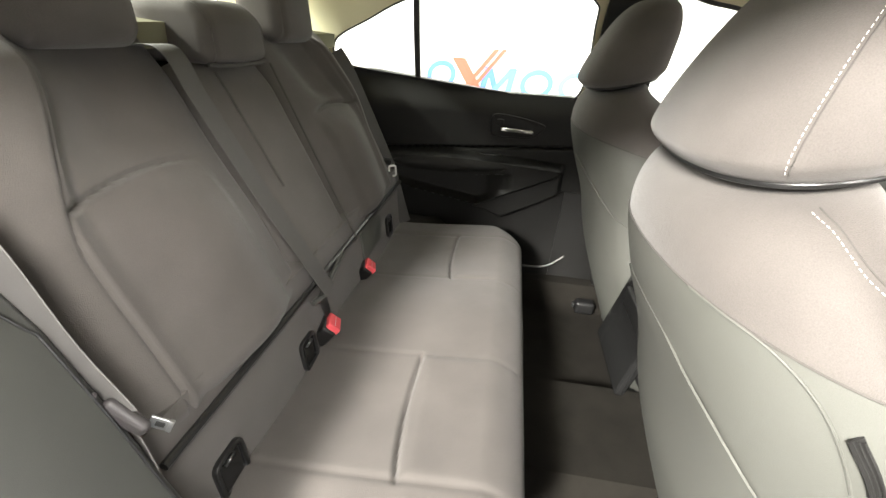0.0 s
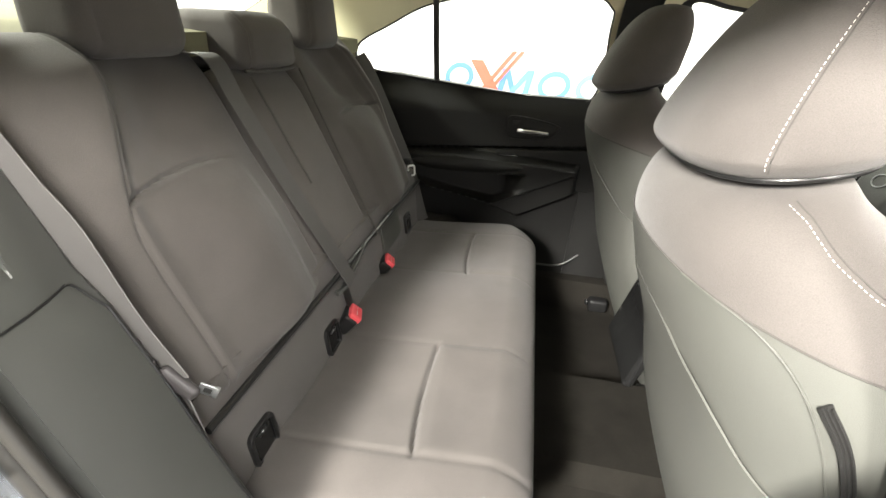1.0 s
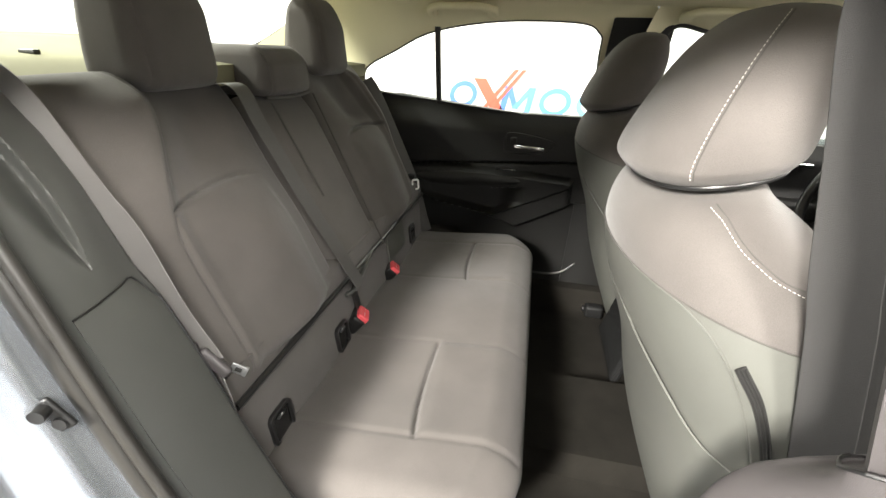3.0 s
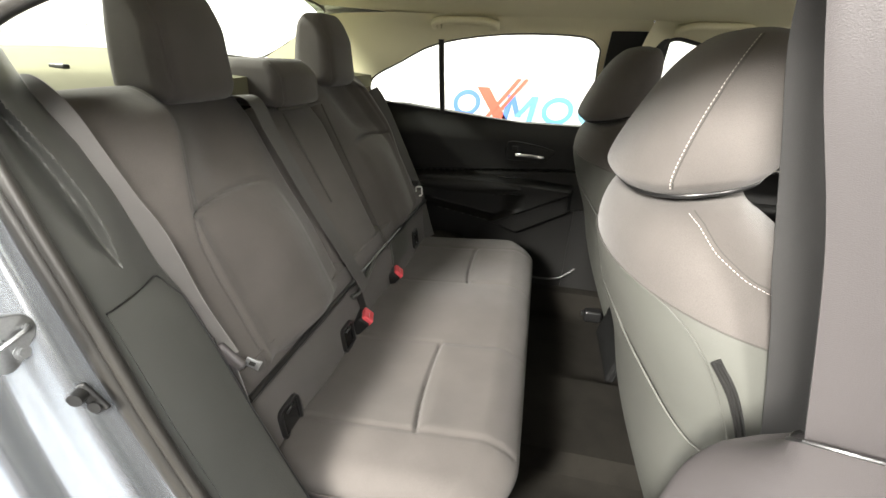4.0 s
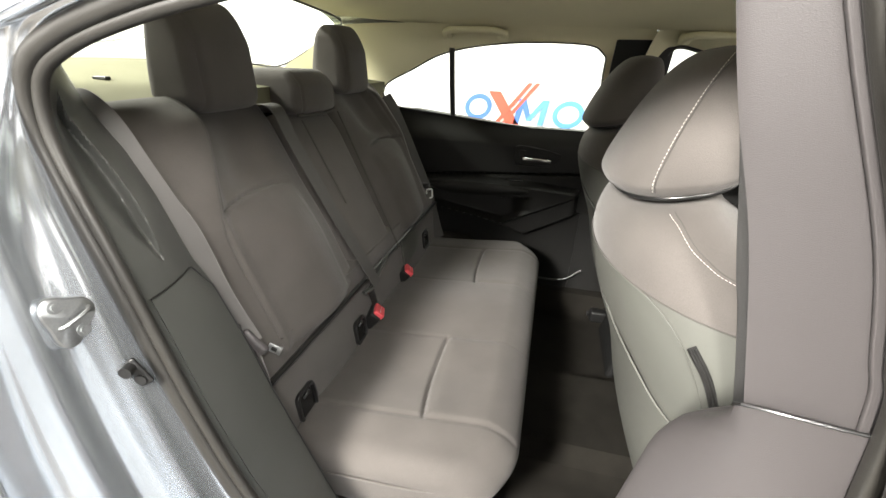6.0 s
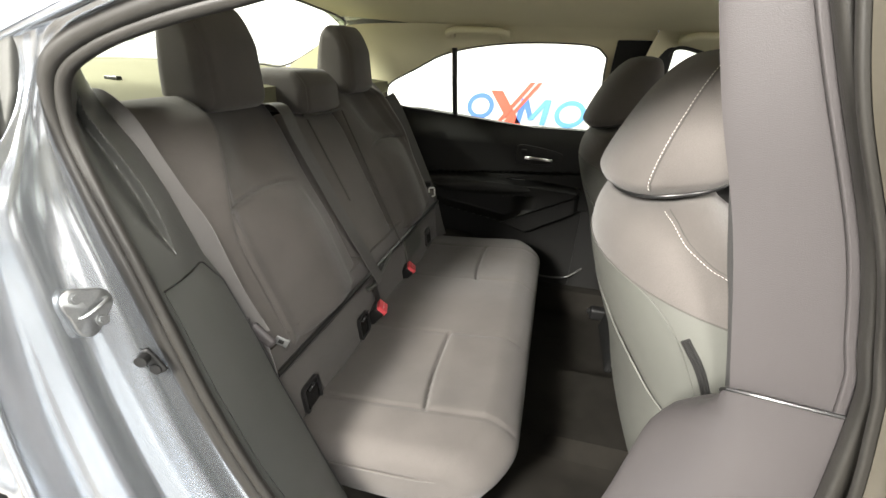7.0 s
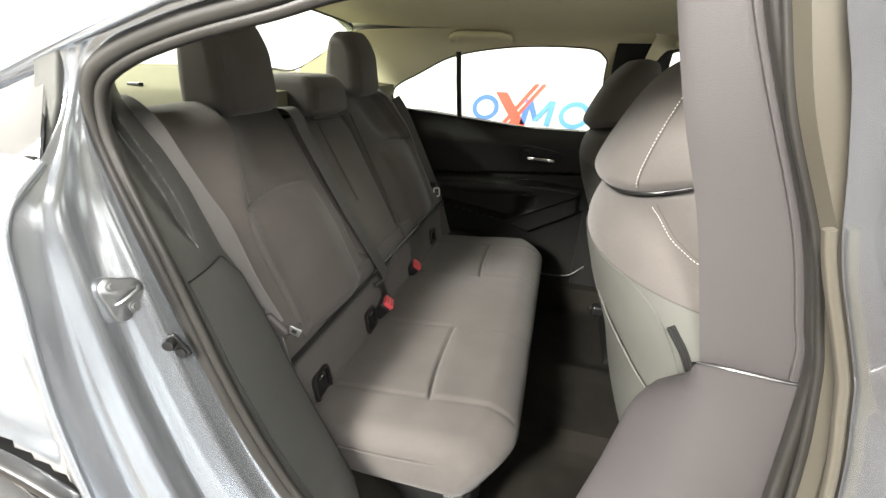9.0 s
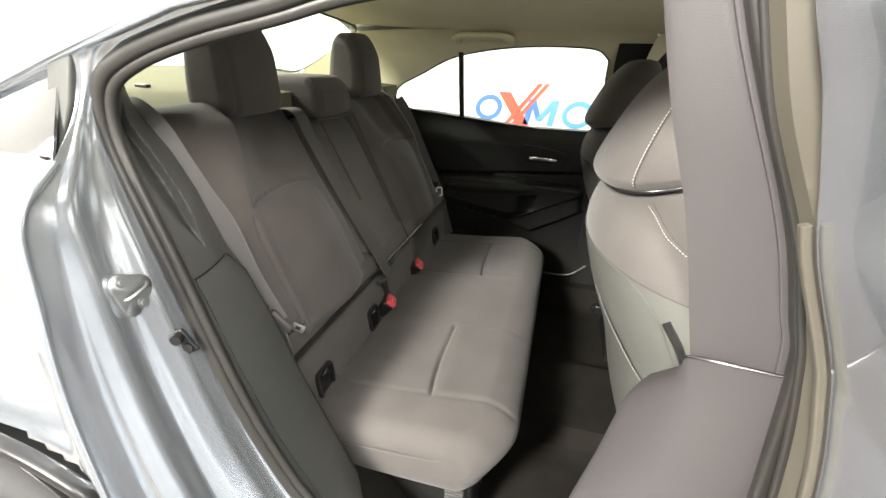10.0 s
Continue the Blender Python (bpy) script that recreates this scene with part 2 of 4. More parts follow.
def seatback_shape(y0, y1, z0, z1, outer=0, crown=0.03, bolster=None, arc=None, thick=0.13):
    """outer: the side (-1 near, 1 far) with the shoulder bolster; bolster: its seam's y at the top and below the arc."""
    lean = math.atan(0.49)
    w, hgt = y1 - y0, (z1 - z0) / math.cos(lean)
    zc, yc = (z0 + z1) / 2, (y0 + y1) / 2

    def bend(p):
        q = p.copy()
        u, v = p[:, 1] / (w / 2), p[:, 2] / (hgt / 2)
        zz = zc + p[:, 2] * math.cos(lean)
        front = smooth(-thick / 2, thick / 2, p[:, 0])
        q[:, 0] += front * (crown * (1 - u ** 2) * (1 - 0.6 * v ** 2) - 0.6 * crown) - front * 0.015 * smooth(0.6, 1, v)
        if bolster:
            s1 = bolster[1] + (bolster[0] - bolster[1]) * smooth(arc - 0.05, z1 - 0.03, zz)
            d = (p[:, 1] + yc - s1) * outer
            q[:, 0] -= front * 0.0035 * groove(d, 0.004)
            q[:, 0] += front * (0.030 * smooth(-0.035, 0.012, d) - 0.03 * smooth(0.012, 0.11, d)) * (1 - smooth(0.7, 1.0, v)) * (0.4 + 0.6 * smooth(arc - 0.10, arc + 0.05, zz))
            q[:, 0] += front * 0.010 * smooth(0.012, 0.11, -d) * smooth(arc + 0.03, arc - 0.12, zz)
            q[:, 0] -= front * 0.032 * np.exp(-((d + 0.105) / 0.072) ** 2) * smooth(arc - 0.01, arc + 0.07, zz) * smooth(z1 + 0.02, z1 - 0.10, zz)
            q[:, 0] += front * 0.020 * np.exp(-((d + 0.17) / 0.075) ** 2) * smooth(arc + 0.01, arc - 0.08, zz)
            za = arc + 0.018 * np.sin(np.clip(-d / 0.28, 0, 1) * math.pi)
            inside = smooth(0.004, -0.01, d) * smooth(-0.268, -0.235, d)
            q[:, 0] -= front * inside * 0.010 * groove(zz - za, 0.0045) * smooth(-0.26, -0.17, d)
            q[:, 0] += front * inside * 0.006 * smooth(0.0, -0.045, zz - za)
        if outer:
            side = smooth(0.72, 1.0, u * outer)
            q[:, 2] -= side * smooth(0.2, 1, v) * 0.04
        x, z = q[:, 0].copy(), q[:, 2].copy()
        q[:, 0] = x * math.cos(lean) - z * math.sin(lean)
        q[:, 2] = x * math.sin(lean) + z * math.cos(lean)
        return q

    cx = back_x(zc) - (thick / 2) / math.cos(lean)
    return rbox((thick, w, hgt), 0.03, (2, 130, 150), 5, bend, (cx, yc, zc - (thick / 2) * math.sin(lean)))


def headrest_shape(w, h, d, at, taper=0.18, lean=0.08, slope=0.32, crown=0.04, r=0.034):
    def bend(p):
        q = p.copy()
        v = p[:, 2] / h + 0.5
        q[:, 1] *= 1 - taper * v ** 2.2
        q[:, 0] = d / 2 - (d / 2 - p[:, 0]) * (1 - slope * v ** 1.7)
        q[:, 2] -= crown * h * smooth(0.35, 1.0, abs(2 * p[:, 1] / w)) ** 1.6 * smooth(0.3, 1.0, v)
        face = smooth(-d / 2, d / 2, p[:, 0])
        q[:, 0] += face * (0.012 * (1 - (2 * p[:, 1] / w) ** 2) - 0.02 * smooth(0.6, 1.0, v)) - lean * p[:, 2]
        for s in (-1, 1):
            q[:, 0] -= face * 0.0035 * groove(p[:, 1] - s * 0.40 * w, 0.003)
        return q
    return rbox((d, w, h), r, (4, 60, 24), 8, bend, at)


bench = thing("rear_bench_seat", (-0.1, 0, 0.3), "taupe-grey fabric rear bench seat with three places", "car seat")


def cushion(p):
    q = p.copy()
    x, y = p[:, 0] - 0.09, p[:, 1] + 0.035
    top = smooth(-0.03, 0.07, p[:, 2])
    q[:, 2] += top * (0.024 * smooth(-0.32, 0.10, x) - 0.03 * smooth(0.06, 0.15, x))
    for c in (-0.28, 0.33):
        q[:, 2] -= top * 0.016 * np.exp(-((y - c) / 0.14) ** 2) * (1 - smooth(-0.02, 0.1, x))
        # dart across each place, and the seams that end its panel
        q[:, 2] -= top * 0.010 * groove(x + 0.076 + 0.05 * (y - c) - 0.5 * (y - c) ** 2, 0.005) * smooth(0.155, 0.125, abs(y - c))
        q[:, 2] += top * 0.005 * smooth(0.0, 0.03, x + 0.072 + 0.06 * (y - c)) * smooth(0.16, 0.12, abs(y - c)) * smooth(0.10, 0.0, x)
        for s in (-1, 1):
            q[:, 2] -= top * 0.0034 * groove(y - c - s * 0.142, 0.0065) * smooth(0.17, 0.12, x) * (1.0 if s * c > 0 else 0.6)
    q[:, 2] += top * 0.008 * np.exp(-((y - 0.03) / 0.11) ** 2)
    end = smooth(0.44, 0.60, abs(y - 0.035))
    q[:, 2] -= top * 0.014 * end
    q[:, 0] -= smooth(-0.05, 0.24, p[:, 0]) * 0.052 * smooth(0.44, 0.60, abs(p[:, 1])) ** 1.5
    q[:, 0] -= smooth(0.0, 0.24, p[:, 0]) * 0.045 * smooth(0.07, -0.07, p[:, 2])
    q[:, 1] -= np.sign(p[:, 1]) * 0.006 * smooth(0.45, 0.58, abs(p[:, 1])) * smooth(0.0, -0.07, p[:, 2])
    return q


part("cushion", rbox((0.47, 1.16, 0.15), 0.042, (110, 240, 8), 6, cushion, (-0.09, 0.035, 0.445)), FABRIC, bench)
part("seatback", seatback_shape(-0.563, -0.135, 0.662, 1.135, outer=-1, bolster=(-0.385, -0.475), arc=0.922), FABRIC, bench)
part("seatback", seatback_shape(-0.13, 0.13, 0.662, 1.075, crown=0.006), FABRIC, bench)
part("seatback", seatback_shape(0.135, 0.60, 0.662, 1.135, outer=1, bolster=(0.41, 0.485), arc=0.922), FABRIC, bench)
part("headrest", headrest_shape(0.187, 0.195, 0.125, (-0.566, -0.286, 1.183), taper=0.05), FABRIC, bench)
part("headrest", headrest_shape(0.187, 0.195, 0.125, (-0.566, 0.31, 1.183), taper=0.05), FABRIC, bench)
part("headrest", headrest_shape(0.205, 0.105, 0.17, (-0.572, 0.022, 1.108), taper=0.08, slope=0.10, crown=0.03, r=0.022), FABRIC, bench)
part("seam", sweep(spline([(-0.490, -0.078, 1.056), (-0.482, -0.03, 1.053), (-0.480, 0.022, 1.052), (-0.482, 0.075, 1.053), (-0.490, 0.122, 1.056)], 24), circle(0.004, 6), (0, 0, 1)), SEAM, bench)
part("base", rbox((0.36, 1.06, 0.20), 0.02, 3, 2, None, (-0.12, 0.035, 0.285)), TRIM, bench, "black plastic seat base")
vent = part("vent_frame", rbox((0.05, 0.006, 0.13), 0.002, 2, 2, None, (0.02, -0.497, 0.30)), BLACK, bench, "black ribbed vent")
for i in range(13):
    part("slat", rbox((0.042, 0.006, 0.0045), 0.0015, 1, 2, None, (0.02, -0.501, 0.247 + 0.0088 * i)), TRIM_MID, vent)
part("end_welt", sweep(spline([(-0.29, -0.548, 0.466), (-0.15, -0.549, 0.472), (-0.02, -0.545, 0.478), (0.05, -0.528, 0.484), (0.098, -0.49, 0.488), (0.122, -0.44, 0.488), (0.134, -0.38, 0.484)], 60), circle(0.0024, 6), (0, 0, 1)), FABRIC, bench)
# dark gaps round the folding armrest of the centre place
for pts in ([(1.046, -0.078), (0.95, -0.072), (0.84, -0.066)], [(1.050, 0.118), (0.95, 0.113), (0.84, 0.107), (0.72, 0.101), (0.66, 0.098)]):
    part("armrest_gap", sweep(spline([(back_x(z) + 0.0035, y, z) for z, y in pts], 40), circle(0.0026, 6), (0, 1, 0)), SEAM, bench)
# strip under the seatback that carries the anchor covers
lower = []
for y in np.linspace(-0.55, 0.58, 60):
    lower.append([(-0.322 + 0.03 * q, y, 0.70 - 0.24 * q) for q in np.linspace(0, 1, 8)])
part("lower_panel", shell(lower, (-0.05, 0, 0.01)), FABRIC, bench, "smooth grey strip with anchor covers")
# Black tube stands in for the shade between seatback and strip.
part("crease_shade", sweep([(-0.303, y, 0.660) for y in np.linspace(-0.55, 0.58, 30)], circle(0.006, 8), (0, 0, 1)), BLACK, bench, "black tube for the shade under the seatback")
# The paler vinyl carries the window light that falls on this cover.
part("lit_cover", moved(rbox((0.008, 0.165, 0.085), 0.003, 2, 3), pose(-0.307, 0.262, 0.600, 0, -7, 0)), FABRIC_PALE, bench, "grey cover in the strip, window light in its pale colour")


# ---- front seats: lofted over level sections ----
def ring_at(z, keys, yc, e, n):
    """A closed level section at height z: keys are rows of (z, rear x, front x, half width)."""
    k = np.array(keys)
    xr, xf, w = (np.interp(z, k[:, 0], k[:, i]) for i in (1, 2, 3))
    th = np.linspace(0, 2 * math.pi, n, endpoint=False)
    c, q = np.cos(th), np.sin(th)
    y = yc + w * np.sign(c) * abs(c) ** (2 / e)
    x = (xr + xf) / 2 - (xf - xr) / 2 * np.sign(q) * abs(q) ** (2 / e)
    return np.stack([x, y, tilt(x, z)], 1)


def tilt(x, z):
    """The neck between back and headrest rises towards the front."""
    return z + 0.27 * (x - 0.22) * np.clip(1 - abs(z - 1.02) / 0.13, 0, 1)


def smooth_keys(keys, n):
    p = np.array(keys, float)
    return spline(p, n)


BACK_KEYS = smooth_keys([(0.22, 0.47, 0.62, 0.22), (0.40, 0.392, 0.58, 0.237), (0.60, 0.314, 0.53, 0.248), (0.75, 0.275, 0.515, 0.242), (0.86, 0.233, 0.505, 0.238), (0.94, 0.212, 0.452, 0.215), (0.99, 0.220, 0.380, 0.180), (1.012, 0.243, 0.36, 0.14), (1.02, 0.29, 0.35, 0.06)], 60)
HEAD_KEYS = smooth_keys([(1.020, 0.285, 0.33, 0.06), (1.024, 0.235, 0.375, 0.13), (1.040, 0.211, 0.392, 0.15), (1.06, 0.21, 0.397, 0.153), (1.11, 0.232, 0.402, 0.143), (1.16, 0.258, 0.407, 0.127), (1.195, 0.284, 0.404, 0.108), (1.218, 0.312, 0.393, 0.08), (1.226, 0.34, 0.37, 0.03)], 50)


def seat_loft(keys, yc, e=2.25, n=72):
    return skin([ring_at(z, keys, yc, e, n) for z in keys[:, 0]], closed=True, caps=True)


def vinyl_top(x):
    return 0.935 - 0.25 * (x - 0.225)


def seat_slice(keys, yc, z0, z1, n=72, m=40, out=0.0):
    """The loft between two heights, each a number for every point round the section."""
    th = ring_at(0.92, keys, yc, 2.25, n)
    rows = []
    for q in np.linspace(0, 1, m):
        r = ring_at(z0 * (1 - q) + z1 * q, keys, yc, 2.25, n)
        c = np.array([np.mean(r[:, 0]), yc, 0])
        d = (r - c) * (1, 1, 0)
        rows.append(r + out * d / np.linalg.norm(d, axis=1, keepdims=True))
    return rows


def on_seat(keys, yc, z, u, e=2.25, out=0.0):
    """A point on the rear of a loft: u from -1 (outboard) to 1 across."""
    k = np.array(keys)
    xr, xf, w = (np.interp(z, k[:, 0], k[:, i]) for i in (1, 2, 3))
    d = (xf - xr) / 2 + out
    w = w + out
    x = (xr + xf) / 2 - d * max(0, 1 - abs(u) ** e) ** (1 / e)
    return np.array([x, yc + w * u, tilt(x, z)])


def stitches(curve, step=0.005, dash=0.0028, r=0.00034):
    length = np.sum(np.linalg.norm(np.diff(curve, axis=0), axis=1))
    n = int(length / step)
    p = even(curve, 4 * n)
    out = []
    for i in range(n):
        a, b = p[4 * i], p[min(4 * i + 3, len(p) - 1)]
        d = (b - a) / np.linalg.norm(b - a) * dash
        out.append(sweep([a, a + d * 0.5, a + d], circle(r, 5), (0.3, 0.2, 1)))
    return join(*out)


def laid_on(keys, yc, e, curve, out):
    """The curve moved to the nearest places of a loft, a little proud of it."""
    z = np.linspace(keys[0, 0], keys[-1, 0], 500)
    g = np.array([ring_at(q, keys, yc, e, 720) for q in z]).reshape(-1, 3)
    got = []
    for p in curve:
        q = g[np.argmin(np.sum((g - p) ** 2, axis=1))]
        d = q - np.array([0.33, yc, q[2] - 0.06])
        got.append(q + out * d / np.linalg.norm(d))
    return even(spline(np.array(got)[::6], 80), 60)


# upper edge of the map pocket over the distance from the seat's middle
ROUND = spline([(0.0, 0.862), (0.2, 0.860), (0.36, 0.851), (0.47, 0.838), (0.6, 0.820), (0.70, 0.798), (0.79, 0.774), (0.87, 0.758), (0.93, 0.748), (0.97, 0.735), (1.0, 0.70)], 60)


def front_seat(yc, side):
    seat = thing("front_seat", (0.45, yc, 0.24), "grey fabric front seat with white stitching and pale lower back", "car seat", "front seats")
    top = vinyl_top(ring_at(0.92, BACK_KEYS, yc, 2.25, 72)[:, 0])
    upper = seat_slice(BACK_KEYS, yc, top - 0.004, np.full(72, BACK_KEYS[-1, 0]))
    part("seatback", skin(upper, closed=True, caps=True), FABRIC, seat)
    lower_rows = seat_slice(BACK_KEYS, yc, np.full(72, 0.22), top, out=0.0015)
    shell_ob = part("back_panel", skin(lower_rows, closed=True, caps=True), FABRIC_PALE, seat, "pale grey vinyl lower back")
    part("seam", sweep(lower_rows[-1] + np.array([0, 0, 0.001]), circle(0.0011, 6), (0, 0, 1), closed=True), SEAM, shell_ob)
    for sd in (side,):
        # welt that frames the back panel, ribbed strip beside it, stitched shoulder seam
        def at(z, u, out=0.002):
            return on_seat(BACK_KEYS, yc, z, sd * u, 2.25, out)
        welt = spline([at(0.934, 0.55), at(0.93, 0.72), at(0.921, 0.86), at(0.90, 0.93), at(0.868, 0.957), at(0.82, 0.972), at(0.75, 0.981), at(0.60, 0.984), at(0.40, 0.984)], 80)
        part("welt", sweep(welt, circle(0.0014, 6), (0, 0, 1)), FABRIC_PALE, shell_ob)
        part("welt_groove", sweep(welt + np.array([0.004, -0.001 * sd, 0.001]), circle(0.0010, 5), (0, 0, 1)), SEAM, shell_ob)
        strip = spline([at(0.885, 0.972, 0.004), at(0.84, 0.988, 0.004), at(0.76, 0.9945, 0.004), at(0.62, 0.9965, 0.004), at(0.45, 0.9965, 0.004)], 50)
        part("strip", join(sweep(strip, rrect(0.012, 0.003, 0.001, 1), (0.3, sd, 0)), *[sweep(strip + np.array([o, 0.0022 * sd, 0]), circle(0.0012, 5), (0.3, sd, 0)) for o in (-0.004, 0, 0.004)]), TRIM, shell_ob, "black ribbed edge strip")
        seam = spline([(0.281, yc + sd * 0.146, 1.027), (0.289, yc + sd * 0.164, 1.013), (0.304, yc + sd * 0.190, 0.993), (0.332, yc + sd * 0.206, 0.974), (0.36, yc + sd * 0.2095, 0.963), (0.395, yc + sd * 0.2055, 0.954)], 60)
        part("stitching", stitches(laid_on(BACK_KEYS, yc, 2.25, seam, 0.0006)), STITCH, seat, "white stitched seam")
        part("seam", sweep(laid_on(BACK_KEYS, yc, 2.25, seam + np.array([0.004, 0, 0.005]), 0.0), circle(0.0009, 5), (0, 0, 1)), SEAM, seat)
    # map pocket on the back
    rows = []
    for u in np.sin(np.linspace(-1.3, 1.3, 70)):
        ztop = np.interp(abs(u), ROUND[:, 0], ROUND[:, 1])
        rows.append([on_seat(BACK_KEYS, yc, 0.30 + (ztop - 0.30) * q, u, 2.25, 0.0025 + 0.006 * q ** 4 * smooth(0.25, 0.7, abs(u)) * smooth(0.97, 0.85, abs(u))) for q in np.linspace(0, 1, 24)])
    pocket = part("map_pocket", shell(rows, (0.003, 0, 0)), FABRIC_PALE, shell_ob, "pale map pocket")
    head = part("headrest", seat_loft(HEAD_KEYS, yc, 2.4), FABRIC, seat)
    for sd in (side,):
        c = np.array([on_seat(HEAD_KEYS, yc, z, sd * u, 2.4, 0.001) for z, u in zip(np.linspace(1.040, 1.216, 40), 0.92 - 0.035 * np.sin(np.linspace(0, 1, 40) * 2.2))])
        part("seam", sweep(c + np.array([0.002, -0.0025 * side * -1, 0]), circle(0.0007, 5), (0, 0, 1)), SEAM, head)
        part("stitching", stitches(c), STITCH, head, "white stitched seam")
    # black collar between headrest and back
    part("collar", sweep(ring_at(1.0265, HEAD_KEYS, yc, 2.4, 60), circle(0.0042, 8), (0, 0, 1), closed=True), BLACK, seat, "black collar under the headrest")
    part("cushion", rbox((0.54, 0.50, 0.16), 0.06, (10, 10, 4), 5, None, (0.74, yc, 0.42)), FABRIC, seat)
    for dy in (-0.2, 0.2):
        part("rail", rbox((0.54, 0.035, 0.03), 0.008, 2, 2, None, (0.74, yc + dy, 0.222)), BLACK, seat)
    return seat


front_seat(-0.345, -1)
far_seat = front_seat(0.378, 1)
part("rail_cover", rbox((0.07, 0.045, 0.05), 0.012, 3, 3, None, (0.405, 0.60, 0.240)), BLACK, far_seat, "black rail end cover")
part("rail_bolt", sweep([(0.368, 0.60, 0.245), (0.360, 0.60, 0.245)], circle(0.011, 12), (0, 0, 1)), BLACK, far_seat)

# ---- cabin floor ----
rows = []
for x in np.linspace(-0.45, 1.5, 60):
    rows.append([(x, y, 0.20 + 0.065 * smooth(0.185, 0.15, abs(y)) + 0.08 * smooth(0.62, 0.70, abs(y)) + 0.2 * smooth(-0.0, -0.2, x)) for y in np.linspace(-0.72, 0.74, 60)])
single("cabin_floor", shell(rows, (0, 0, -0.03)), CARPET, "dark charcoal carpeted car floor", "carpet", kind="structure")

# ---- headliner ----
rows = []
for x in np.linspace(-0.66, 1.15, 50):
    rows.append([(x, y, 1.365 - 0.14 * y * y - 0.05 * max(0, x - 0.2) ** 2 - 0.10 * max(0, -x - 0.3) ** 2) for y in np.linspace(-0.62, 0.62, 40)])
single("headliner", shell(rows, (0, 0, 0.04)), LINER, "beige fabric headliner of the car roof", "ceiling", kind="structure")

# ---- far side: window surround, door ----
win = [(-0.575, 0.745, 1.085), (-0.45, 0.725, 1.155), (-0.30, 0.705, 1.222), (-0.07, 0.70, 1.259), (0.188, 0.70, 1.262), (0.262, 0.705, 1.235), (0.275, 0.72, 1.18), (0.255, 0.77, 0.95), (0.0, 0.775, 0.957), (-0.285, 0.775, 0.982), (-0.55, 0.775, 1.012)]
outer = [(-0.93, 0.56, 1.12), (-0.80, 0.54, 1.21), (-0.65, 0.527, 1.295), (-0.2, 0.60, 1.315), (0.25, 0.61, 1.32), (0.40, 0.62, 1.32), (0.43, 0.72, 1.2), (0.43, 0.80, 0.90), (0.0, 0.80, 0.90), (-0.35, 0.80, 0.92), (-0.80, 0.72, 1.02)]
a, b = spline(win, 132, True), spline(outer, 132, True)
rows = [a * (1 - s) + b * s + np.array([0, 0.02 * math.sin(math.pi * s), 0]) for s in np.linspace(0, 1, 8)]
v, f = skin(rows, closed=True)
single("wall_side_trim", (v, f), LINER, "beige moulded pillar trim round the window", "trim", kind="structure")
car_rim = sweep(a, rrect(0.005, 0.012, 0.002), (0, 1, 0), closed=True)
def pane_over(edge, off):
    mid = edge.mean(0)
    return skin([(edge - mid) * k + mid + np.array(off) for k in (1.0, 0.66, 0.33, 0.01)], closed=True)


far_window = single("window_1", car_rim, RUBBER, "black rubber surround of the closed rear window", "window", kind="structure")

part("pane", pane_over(a, (0, 0.004, 0)), GLASS, far_window, "tinted glass pane")
far_door = thing("rear_door", (0, 0.75, 0.3), "closed rear door with black moulded trim and armrest", "car door")


LIP_X, LIP_Z = [-0.40, -0.229, -0.049, 0.054, 0.234, 0.27], [0.62, 0.592, 0.547, 0.514, 0.612, 0.635]


def door_y(x, z):
    line = 0.743 + (x + 0.353) * 0.076
    y = 0.735 + 0.045 * smooth(0.88, 0.985, z)
    y += 0.012 * groove(z - line, 0.004)
    zt = np.interp(x, [-0.45, -0.185, -0.045, 0.10, 0.242], [0.733, 0.748, 0.746, 0.739, 0.729])
    zb = np.interp(x, [-0.45, -0.30, -0.039, 0.112, 0.253], [0.68, 0.60, 0.557, 0.629, 0.697])
    zl = np.interp(x, LIP_X, LIP_Z)
    wide = smooth(-0.46, -0.30, x) * smooth(0.262, 0.246, x)
    y -= 0.055 * smooth(zb - 0.004, zb + 0.012, z) * smooth(zt + 0.006, zt - 0.014, z) * wide
    # hollow under the pad
    zp = np.interp(x, [-0.32, -0.061, 0.10], [0.69, 0.674, 0.694])
    y += 0.048 * smooth(zb + 0.008, zb + 0.03, z) * smooth(zp + 0.004, zp - 0.004, z) * smooth(-0.36, -0.30, x) * smooth(0.09, -0.02, x)
    y -= 0.026 * smooth(zl - 0.004, zl + 0.006, z) * smooth(zb + 0.006, zb - 0.004, z) * wide
    y += 0.03 * smooth(zl, zl - 0.012, z)
    return y


rows = []
for x in np.linspace(-0.54, 0.33, 130):
    top = min(0.955 + 0.10 * max(0, -x), 1.0)
    rows.append([(x, door_y(x, z), z) for z in np.linspace(0.25, top, 190)])
part("door_trim", shell(rows, (0, 0.05, 0)), TRIM, far_door, "black grained door trim")
part("divider_bar", sweep([(-0.29, 0.785, 0.975), (-0.288, 0.74, 1.11), (-0.285, 0.70, 1.24)], rrect(0.018, 0.02, 0.004), (1, 0, 0)), RUBBER, far_door)
pad = []
for x in np.linspace(-0.36, 0.06, 40):
    w = math.sqrt(max(0.0, 1 - ((x + 0.15) / 0.211) ** 2))
    zc = 0.708 + 0.03 * (x + 0.15)
    pad.append([(x, door_y(x, zc) - 0.007 * math.sin(math.pi * q) - 0.001, zc + (q - 0.5) * 0.052 * w) for q in np.linspace(0, 1, 10)])
part("armrest_pad", shell(pad, (0, 0.012, 0)), TRIM, far_door, "dark grained armrest pad")
part("switch_bar", rbox((0.075, 0.012, 0.006), 0.002, 2, 2, None, (0.0, 0.683, 0.757)), GLOSS, far_door)
